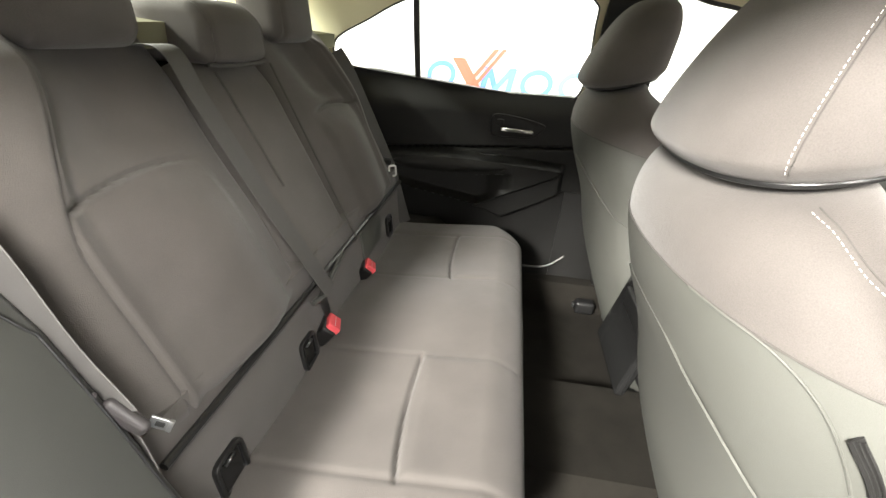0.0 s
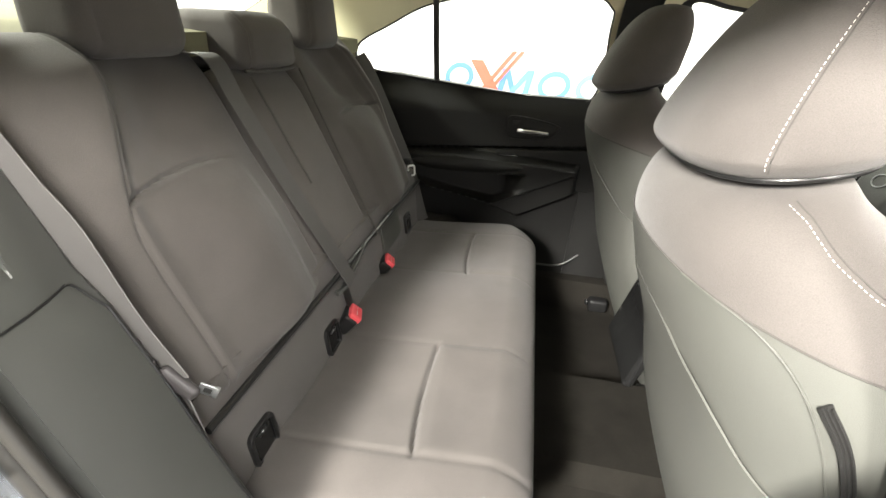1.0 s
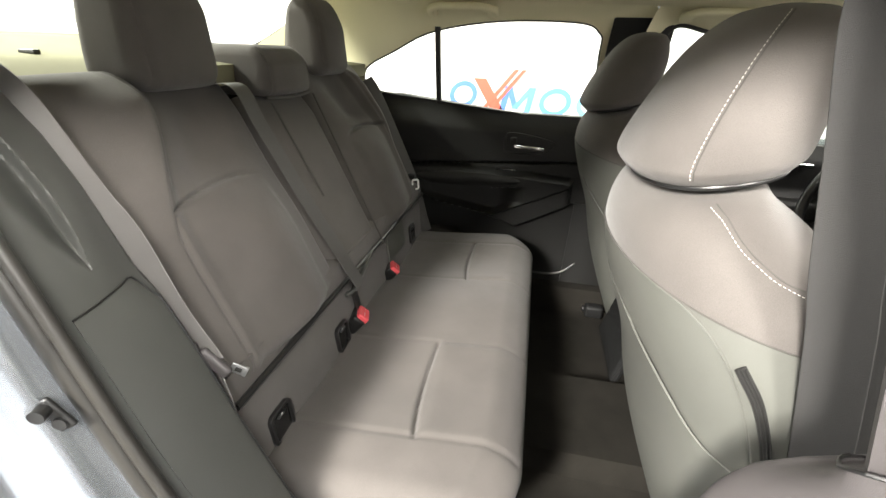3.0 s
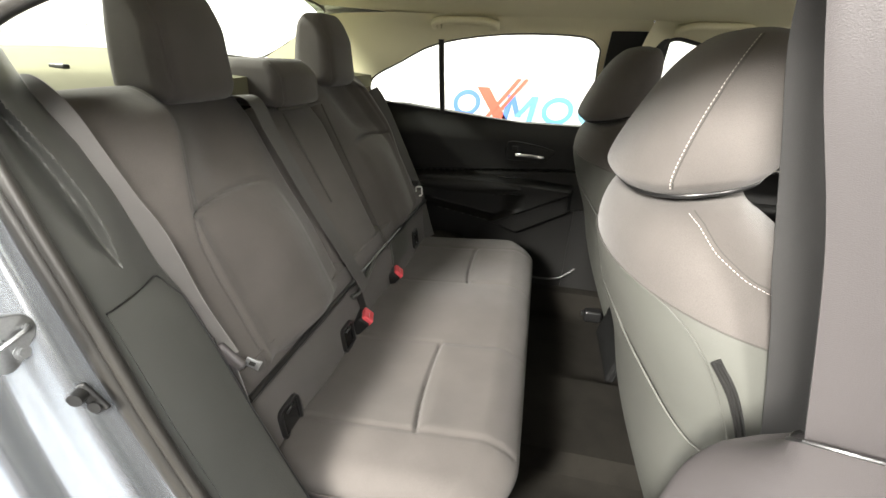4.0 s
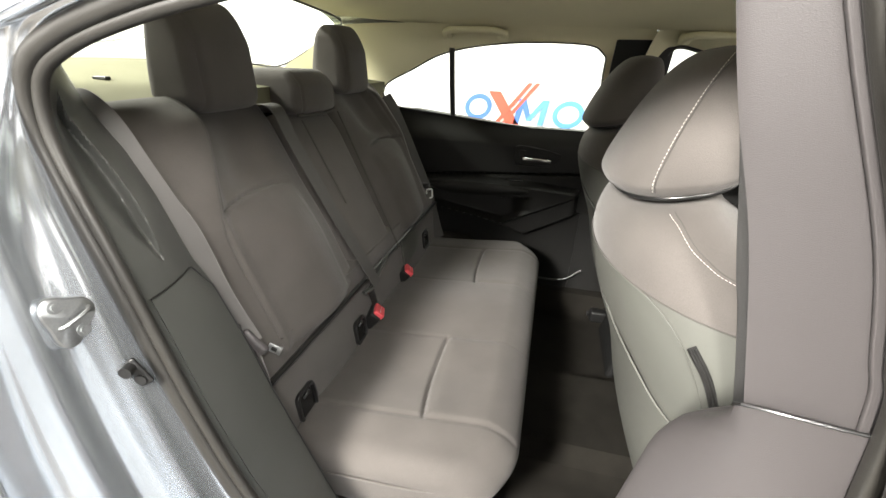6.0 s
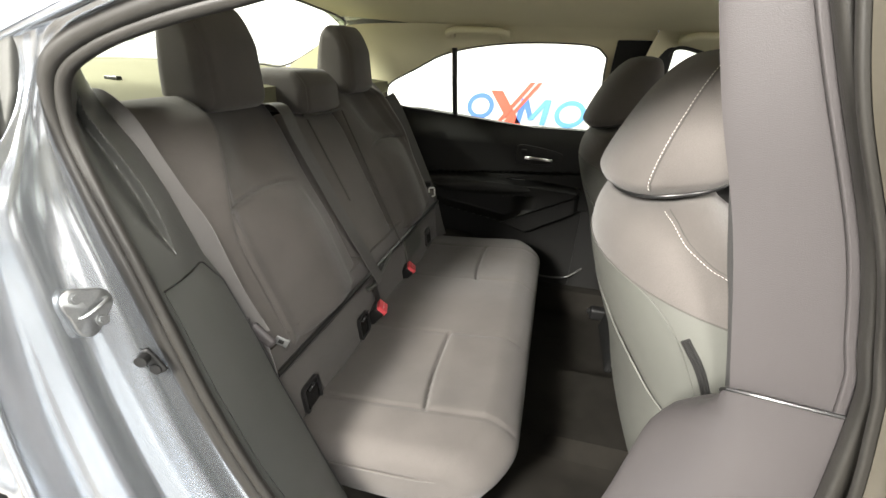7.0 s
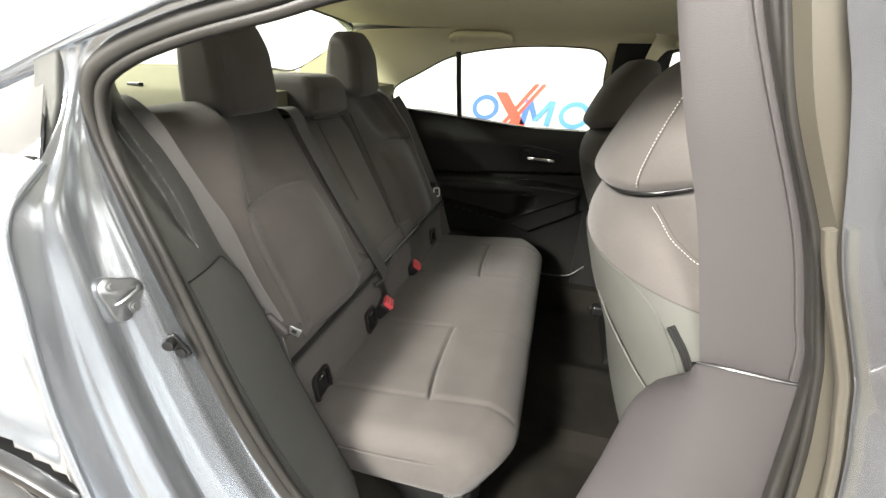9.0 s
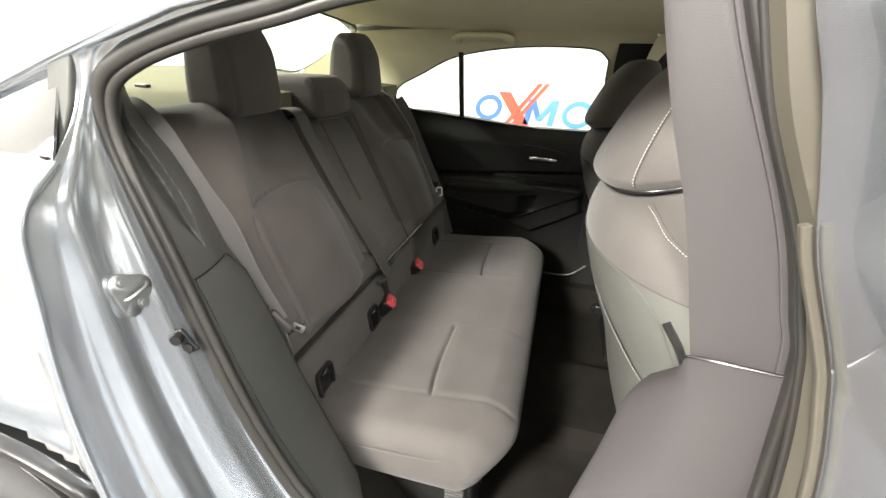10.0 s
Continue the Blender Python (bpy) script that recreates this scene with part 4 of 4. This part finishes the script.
for q in np.linspace(0, 1, 40):
    z = 0.975 - 0.66 * q
    cap = smooth(0, 0.10, q) ** 0.5
    inner = np.array([np.interp(z - 0.052, [0.30, 0.659, 0.751, 0.848, 0.895, 0.923], [0.205, 0.226, 0.246, 0.263, 0.283, 0.316]), -0.70 - 0.02 * (1 - cap), z - 0.052])
    mid = np.array([0.290 + 0.012 * cap - 0.035 * q, -0.767, z - 0.012])
    outr = np.array([0.352 + 0.006 * q, -0.792, z])
    row = spline([inner + np.array([0.10, 0.02, -0.01]), inner + np.array([0.02, 0.012, 0]), inner, mid, outr, outr + np.array([0.03, 0.004, 0])], 26)
    rows.append(row + np.array([-0.002, -0.003, 0]))
top = rows[0] + np.array([0.03, 0.012, -0.004])
low_trim = part("lower_pillar_trim", skin([top] + rows), TRIM_GREY, body, "grey lower door pillar trim")
part("seam", sweep(rows[0][6:22] + np.array([-0.001, -0.001, 0.001]), circle(0.0014, 6), (0, 0, 1)), BLACK, low_trim)

# ---- open rear door, hinged on the pillar ----
near_door = thing("open_rear_door", (0.36, -0.87, 0.2), "open silver-blue rear door beside the pillar", "car door")
E = spline([(0.235, -0.872, 1.31), (0.258, -0.872, 1.241), (0.273, -0.872, 1.203), (0.286, -0.872, 1.16), (0.30, -0.872, 1.11), (0.326, -0.872, 1.049), (0.337, -0.872, 1.016), (0.356, -0.872, 0.928), (0.375, -0.872, 0.75), (0.38, -0.872, 0.30)], 60)
rows = [E + np.array([0.03, 0.004, 0]), E + np.array([0.004, 0.003, 0])]
for q in np.linspace(0, 1, 20):
    rows.append(E + np.array([-0.02 * q - 0.012 * math.sin(6 * q) * (1 - q), -0.75 * q, 0]))
part("door_panel", shell(rows, (0.05, 0, 0)), PAINT, near_door)
part("edge_strip", sweep(E[24:] + np.array([-0.005, 0.002, 0]), rrect(0.007, 0.006, 0.002), (1, 0, 0)), BEIGE, near_door, "pale metal edge strip, warm reflection in its colour")

# ---- sign on the far wall: plain coloured shapes ----
sign = thing("wall_sign", (0, 3.49, 0.6), "blue and red sign of rings and bars on the white wall", "sign")


def ring_shape(cx, cz, rx, rz, w):
    out, n = [], 40
    for k in (1.0, (rx - w) / rx):
        kz = 1.0 if k == 1.0 else (rz - w) / rz
        out.append(np.array([(cx + rx * k * math.cos(q) + 0.12 * rz * kz * math.sin(q), 3.488, cz + rz * kz * math.sin(q)) for q in np.linspace(0, 2 * math.pi, n, endpoint=False)]))
    back = [o + np.array([0, 0.012, 0]) for o in out]
    return skin([out[0], out[1], back[1], back[0]], closed=True, wrap=True)


def bar_shape(x0, z0, x1, z1, w, dy=0.0):
    r = [np.array([(x0 - w / 2, y, z0), (x0 + w / 2, y, z0), (x1 + w / 2, y, z1), (x1 - w / 2, y, z1)]) for y in (3.486 + dy, 3.498 + dy)]
    return skin(r, closed=True, caps=True)


part("ring", ring_shape(-0.63, 0.775, 0.135, 0.125, 0.045), SIGN_BLUE, sign)
part("bar", bar_shape(-0.27, 0.62, -0.475, 0.93, 0.12), SIGN_RED, sign)
part("bar", bar_shape(-0.46, 0.60, -0.13, 1.02, 0.045, -0.006), SIGN_RED, sign)
part("bar", bar_shape(-0.39, 0.60, -0.06, 1.02, 0.04, -0.006), SIGN_RED, sign)
part("bar", bar_shape(-0.245, 0.63, -0.195, 0.87, 0.055), SIGN_BLUE, sign)
part("bar", bar_shape(-0.115, 0.67, -0.185, 0.87, 0.055, -0.004), SIGN_BLUE, sign)
part("bar", bar_shape(-0.125, 0.67, 0.03, 0.87, 0.055, -0.008), SIGN_SKY, sign)
part("bar", bar_shape(-0.005, 0.63, 0.04, 0.87, 0.055, -0.012), SIGN_SKY, sign)
part("ring", ring_shape(0.255, 0.745, 0.148, 0.13, 0.047), SIGN_SKY, sign)
part("ring", ring_shape(0.60, 0.745, 0.148, 0.13, 0.047), SIGN_CYAN, sign)


# ---- seat belts and buckles ----
def belt_strip(path, normals, width=0.047, thick=0.0016, n=60):
    p = even(spline(path, 200), n)
    key = spline(normals, 200)
    s = np.concatenate([[0], np.cumsum(np.linalg.norm(np.diff(spline(path, 200), axis=0), axis=1))])
    u = np.stack([np.interp(np.linspace(0, s[-1], n), s, key[:, i]) for i in range(3)], 1)
    return sweep(p, rrect(width, thick, thick * 0.45, 1), u / np.linalg.norm(u, axis=1, keepdims=True))


near_belt = thing("seat_belt", (-0.3, -0.56, 0.5), "grey seat belt hanging beside the seat with its tongue", "seat belt", "rear seat belts")
part("webbing", belt_strip([(-0.575, -0.565, 1.118), (-0.54, -0.566, 1.122), (-0.496, -0.567, 1.09), (-0.459, -0.566, 1.032), (-0.424, -0.566, 0.981), (-0.391, -0.566, 0.935), (-0.353, -0.565, 0.838), (-0.314, -0.562, 0.758)], [(0.3, -0.4, 0.85), (0.35, -0.7, 0.6), (0.35, -0.85, 0.3), (0.22, -0.95, 0.2), (0.08, -1.0, 0.05), (0.0, -1.0, 0.0), (-0.08, -1.0, -0.03), (-0.1, -1.0, -0.03)], 0.045), WEB, near_belt)
part("lower_webbing", belt_strip([(-0.316, -0.562, 0.755), (-0.305, -0.562, 0.70), (-0.295, -0.562, 0.62), (-0.288, -0.562, 0.53)], [(-0.4, -0.9, -0.1)] * 4, 0.030), WEB, near_belt)
tongue = part("tongue_grip", moved(rbox((0.052, 0.014, 0.020), 0.0068, 6, 4, lambda p: p * np.stack([1 + 0 * p[:, 0], 1 + 0 * p[:, 0], 1.15 - 9 * p[:, 0]], 1)), pose(-0.309, -0.567, 0.757, 0, 42, 8)), TRIM_GREY, near_belt, "grey plastic belt tongue")
part("tongue_plate", moved(join(rbox((0.022, 0.003, 0.016), 0.0012, 2, 2, None, (0.030, 0, 0)), rbox((0.005, 0.0045, 0.0165), 0.001, 1, 1, None, (0.040, 0, 0))), pose(-0.306, -0.564, 0.758, 0, 30, 18)), STEEL, tongue, "chrome plate")
part("tongue_slot", moved(rbox((0.010, 0.0036, 0.008), 0.001, 1, 1, None, (0.030, 0, 0)), pose(-0.306, -0.564, 0.758, 0, 30, 18)), BLACK, tongue)
part("stopper", rbox((0.008, 0.008, 0.008), 0.003, 1, 2, None, (-0.328, -0.575, 0.79)), TRIM_GREY, near_belt)

mid_belt = thing("seat_belt", (-0.3, -0.12, 0.6), "grey centre seat belt lying on the seatback", "seat belt", "rear seat belts")
path = [(-0.56, -0.17, 1.085)] + [(back_x(z) + 0.012, np.interp(z, [0.63, 0.86, 1.1], [-0.118, -0.152, -0.172]), z) for z in (1.085, 1.02, 0.94, 0.86, 0.78, 0.70, 0.645)]
part("webbing", belt_strip(path, [(0.5, 0, 0.85)] + [(0.9, 0, 0.44)] * 7), WEB_DARK, mid_belt, "grey webbing")
part("guide", sweep(spline([(-0.300, -0.150, 0.628), (-0.290, -0.12, 0.632), (-0.292, -0.07, 0.648), (-0.300, 0.02, 0.662)], 24), rrect(0.010, 0.013, 0.004), (1, 0, 0.3)), TRIM_MID, mid_belt, "black belt guide")
part("end_strap", belt_strip([(-0.300, -0.105, 0.632), (-0.300, -0.098, 0.60), (-0.293, -0.095, 0.565)], [(1, 0, 0.2)] * 3, 0.03), BLACK, mid_belt)

far_belt = thing("seat_belt", (-0.3, 0.58, 0.5), "dark grey seat belt with silver tongue beside the door", "seat belt", "rear seat belts")
part("webbing", belt_strip([(-0.52, 0.605, 1.06), (-0.487, 0.605, 1.012), (-0.431, 0.60, 0.899), (-0.36, 0.59, 0.749), (-0.335, 0.585, 0.693), (-0.296, 0.58, 0.56), (-0.28, 0.58, 0.51)], [(0.7, -0.7, 0.2)] * 7, 0.044), WEB_DARK, far_belt)
far_tongue = part("tongue_grip", rbox((0.03, 0.03, 0.02), 0.006, 2, 3, None, (-0.345, 0.575, 0.728)), TRIM, far_belt)
fr = moved(sweep(np.array([(x, y, 0) for x, y in rrect(0.024, 0.034, 0.006)]), circle(0.0035, 6), (0, 0, 1), closed=True), pose(-0.322, 0.556, 0.702, 80, 0, 40))
# Plain white stands in for the bright reflection on the silver.
part("tongue_plate", fr, WHITE, far_tongue, "silver slotted plate, its shine as plain white")


def buckle(y, x, z, turn):
    ob = thing("belt_buckle", (x, y, z - 0.06), "black seat belt buckle with a red button", "buckle", "belt buckles")
    m = pose(x, y, z, 0, 42, turn)
    case = part("case", moved(rbox((0.036, 0.056, 0.050), 0.008, (2, 4, 4), 3, lambda p: p * np.stack([1 + 0 * p[:, 2], 0.86 + 2.2 * (p[:, 2] + 0.032), 1 + 0 * p[:, 2]], 1), (0, 0, -0.029)), m), BLACK, ob)
    part("button", moved(rbox((0.031, 0.046, 0.018), 0.005, 2, 3, None, (0.004, 0, -0.002)), m), RED, case, "red release button")
    part("slot", moved(rbox((0.004, 0.036, 0.004), 0.001, 1, 1, None, (0.004, 0, 0.005)), m), WHITE, case)
    part("stalk", moved(rbox((0.012, 0.03, 0.06), 0.004, 2, 2, None, (0, 0, -0.09)), m), BLACK, ob)
    return ob


buckle(-0.108, -0.280, 0.556, 18)
buckle(0.168, -0.284, 0.552, 18)


def anchor(y, z, w):
    ob = thing("anchor_cover", (-0.300, y, z), "black child seat anchor cover in the strip", "anchor cover", "anchor covers")
    m = pose(-0.322 + 0.125 * (0.70 - z) + 0.003, y, z, 0, -7, 0)
    loop = np.array([(0, a, b) for a, b in rrect(w, 0.060, 0.010)])
    part("frame", moved(sweep(loop, rrect(0.008, 0.010, 0.002, 2), (1, 0, 0), closed=True), m), BLACK, ob)
    part("well", moved(rbox((0.006, w - 0.006, 0.055), 0.002, 2, 2, None, (-0.002, 0, 0)), m), GLOSS, ob)
    part("tab", moved(sweep(spline([(0.003, -0.012, 0.018), (0.009, -0.004, 0.026), (0.004, 0.008, 0.022)], 12), circle(0.003, 6), (1, 0, 0)), m), BLACK, ob, "black pull tab")
    return ob


anchor(-0.185, 0.538, 0.054)
anchor(-0.455, 0.537, 0.058)
anchor(0.435, 0.555, 0.054)

# ---- grab handles on the roof edge ----
def grab(x, w):
    ob = thing("grab_handle", (x, 0.62, 1.30), "beige folding grab handle under the headliner", "grab handle", "grab handles")
    m = Matrix(((1, 0, 0, x), (0, -0.88, -0.47, 0.622), (0, 0.47, -0.88, 1.298), (0, 0, 0, 1)))
    arch_line = spline([(-w / 2, -0.030, 0.008), (-w / 2 + 0.002, 0.0, 0.014), (-w / 2 + 0.022, 0.020, 0.018), (-w / 4, 0.026, 0.019), (w / 4, 0.026, 0.019), (w / 2 - 0.022, 0.020, 0.018), (w / 2 - 0.002, 0.0, 0.014), (w / 2, -0.030, 0.008)], 50)
    part("grip", moved(sweep(arch_line, rrect(0.024, 0.020, 0.008), (0, 0, 1)), m), LINER, ob)
    for sd in (-1, 1):
        part("mount", moved(rbox((0.036, 0.036, 0.024), 0.007, 2, 3, None, (sd * (w / 2 - 0.004), -0.024, 0.004)), m), LINER, ob)
    part("recess_plate", moved(rbox((w - 0.05, 0.030, 0.010), 0.004, 2, 2, None, (0, -0.006, 0.002)), m), LINER, ob)
    return ob


grab(-0.19, 0.21)
grab(0.60, 0.20)

# ---- striker and bump stop on the jamb ----
ij = np.unravel_index(np.argmin(np.linalg.norm(jamb - np.array([-0.385, -0.772, 0.918]), axis=2)), jamb.shape[:2])
seat_n = np.cross(jamb[ij[0] + 12, ij[1]] - jamb[ij[0] - 14, ij[1]], jamb[ij[0], ij[1] + 4] - jamb[ij[0], ij[1] - 4])
seat_n *= (1 if seat_n[1] < 0 else -1) / np.linalg.norm(seat_n)
seat_p = jamb[ij] + 0.007 * seat_n
sm = look(tuple(seat_p), tuple(seat_p - seat_n)) @ Matrix.Scale(0.8, 4)
plate = np.array([(0.030 * math.cos(q) * (1 + 0.17 * math.cos(3 * q - 0.5)), 0.035 * math.sin(q) * (1 + 0.17 * math.cos(3 * q - 0.5)), 0) for q in np.linspace(0, 2 * math.pi, 40, endpoint=False)])
striker = part("striker", moved(skin([plate * 0.02 + (0, 0, 0.004), plate * 0.93 + (0, 0, 0.004), plate + (0, 0, 0.002), plate + (0, 0, -0.02)], closed=True), sm), STEEL, body, "zinc door striker plate")
part("loop", moved(sweep(spline([(-0.014, -0.008, 0.002), (-0.010, -0.006, 0.010), (0.006, -0.001, 0.013), (0.022, 0.004, 0.011), (0.028, 0.006, 0.0)], 24), circle(0.0030, 8), (0, 1, 0)), sm), STEEL, striker)
for bx, by in ((-0.010, 0.022), (0.010, -0.022)):
    part("bolt", moved(join(sweep([(bx, by, 0.0), (bx, by, 0.0055)], circle(0.0088, 18), (0, 1, 0)), sweep([(bx, by, 0.005), (bx, by, 0.0095)], circle(0.0055, 8), (0, 1, 0))), sm), STEEL, striker)
bmx = look((-0.337, -0.741, 0.828), (-0.337 - 0.3, -0.741 + 0.95, 0.828)) @ pose(0, 0, 0, 0, 0, -62) @ Matrix.Scale(0.8, 4)
stop = part("bump_stop", moved(join(rbox((0.05, 0.024, 0.008), 0.004, 2, 3, None, (0, 0, 0.002)), sweep([(-0.013, 0, 0), (-0.013, 0, 0.014), (-0.013, 0, 0.02)], circle(0.0095, 14), (0, 1, 0)), sweep([(0.012, 0, 0), (0.012, 0, 0.009)], circle(0.0085, 14), (0, 1, 0))), bmx), BLACK, body, "black rubber bump stop")

# ---- cover on the side trim, shelf guide ----
rows = []
for w in np.linspace(0.10, 0.975, 26):
    top = 0.898 - 0.035 * smooth(0.80, 0.975, w) ** 2
    rows.append([side_row(z, [w], 0.003)[0] for z in np.linspace(top, 0.44, 50)])
cover = part("side_cover", shell(rows, (-0.006, 0.002, 0)), TRIM_MID, side, "smooth dark cover panel")
g = np.array(rows)
part("seam", sweep(even(np.vstack([g[:, 0], g[-1, 1:]]), 90) + np.array([0.0008, -0.0005, 0.0008]), circle(0.0013, 6), (0, 1, 0)), BLACK, cover)
part("belt_slot", rbox((0.035, 0.014, 0.008), 0.003, 2, 3, None, (-0.79, -0.31, 1.136)), BLACK, side)

# ---- belt of the near front seat, hanging beside the pillar ----
front_belt = thing("seat_belt", (0.4, -0.61, 0.5), "dark grey front seat belt hanging beside the pillar", "seat belt", "front seat belts")
hang = [(0.270, -0.665, 1.25), (0.292, -0.628, 1.197), (0.316, -0.616, 1.125), (0.345, -0.612, 1.013), (0.362, -0.612, 0.954), (0.388, -0.614, 0.84), (0.408, -0.618, 0.725), (0.430, -0.622, 0.55)]
part("webbing", belt_strip(hang, [(-0.6, -0.8, 0)] * 8, 0.046), WEB_BLACK, front_belt)
part("return_webbing", belt_strip([(x + 0.020, y + 0.006, z) for x, y, z in hang], [(-0.5, -0.85, 0)] * 8, 0.046), WEB_BLACK, front_belt)

# ---- outside mirror of the far front door ----
mm = pose(1.215, 0.95, 0.905, 0, 0, -12)
shell_m = part("mirror_housing", moved(rbox((0.12, 0.20, 0.13), 0.04, (4, 6, 5), 4, lambda p: p * np.stack([1 + 0 * p[:, 0], 1 + 0 * p[:, 0], 1 - 1.2 * np.clip(p[:, 0], 0, 1)], 1)), mm), BLACK, front_door, "black outside mirror housing")
part("mirror_glass", moved(rbox((0.006, 0.17, 0.105), 0.02, 3, 3, None, (-0.060, 0, 0)), mm), CHROME, shell_m)
part("mirror_arm", rbox((0.06, 0.10, 0.03), 0.012, 2, 3, None, (1.22, 0.84, 0.86)), BLACK, front_door)
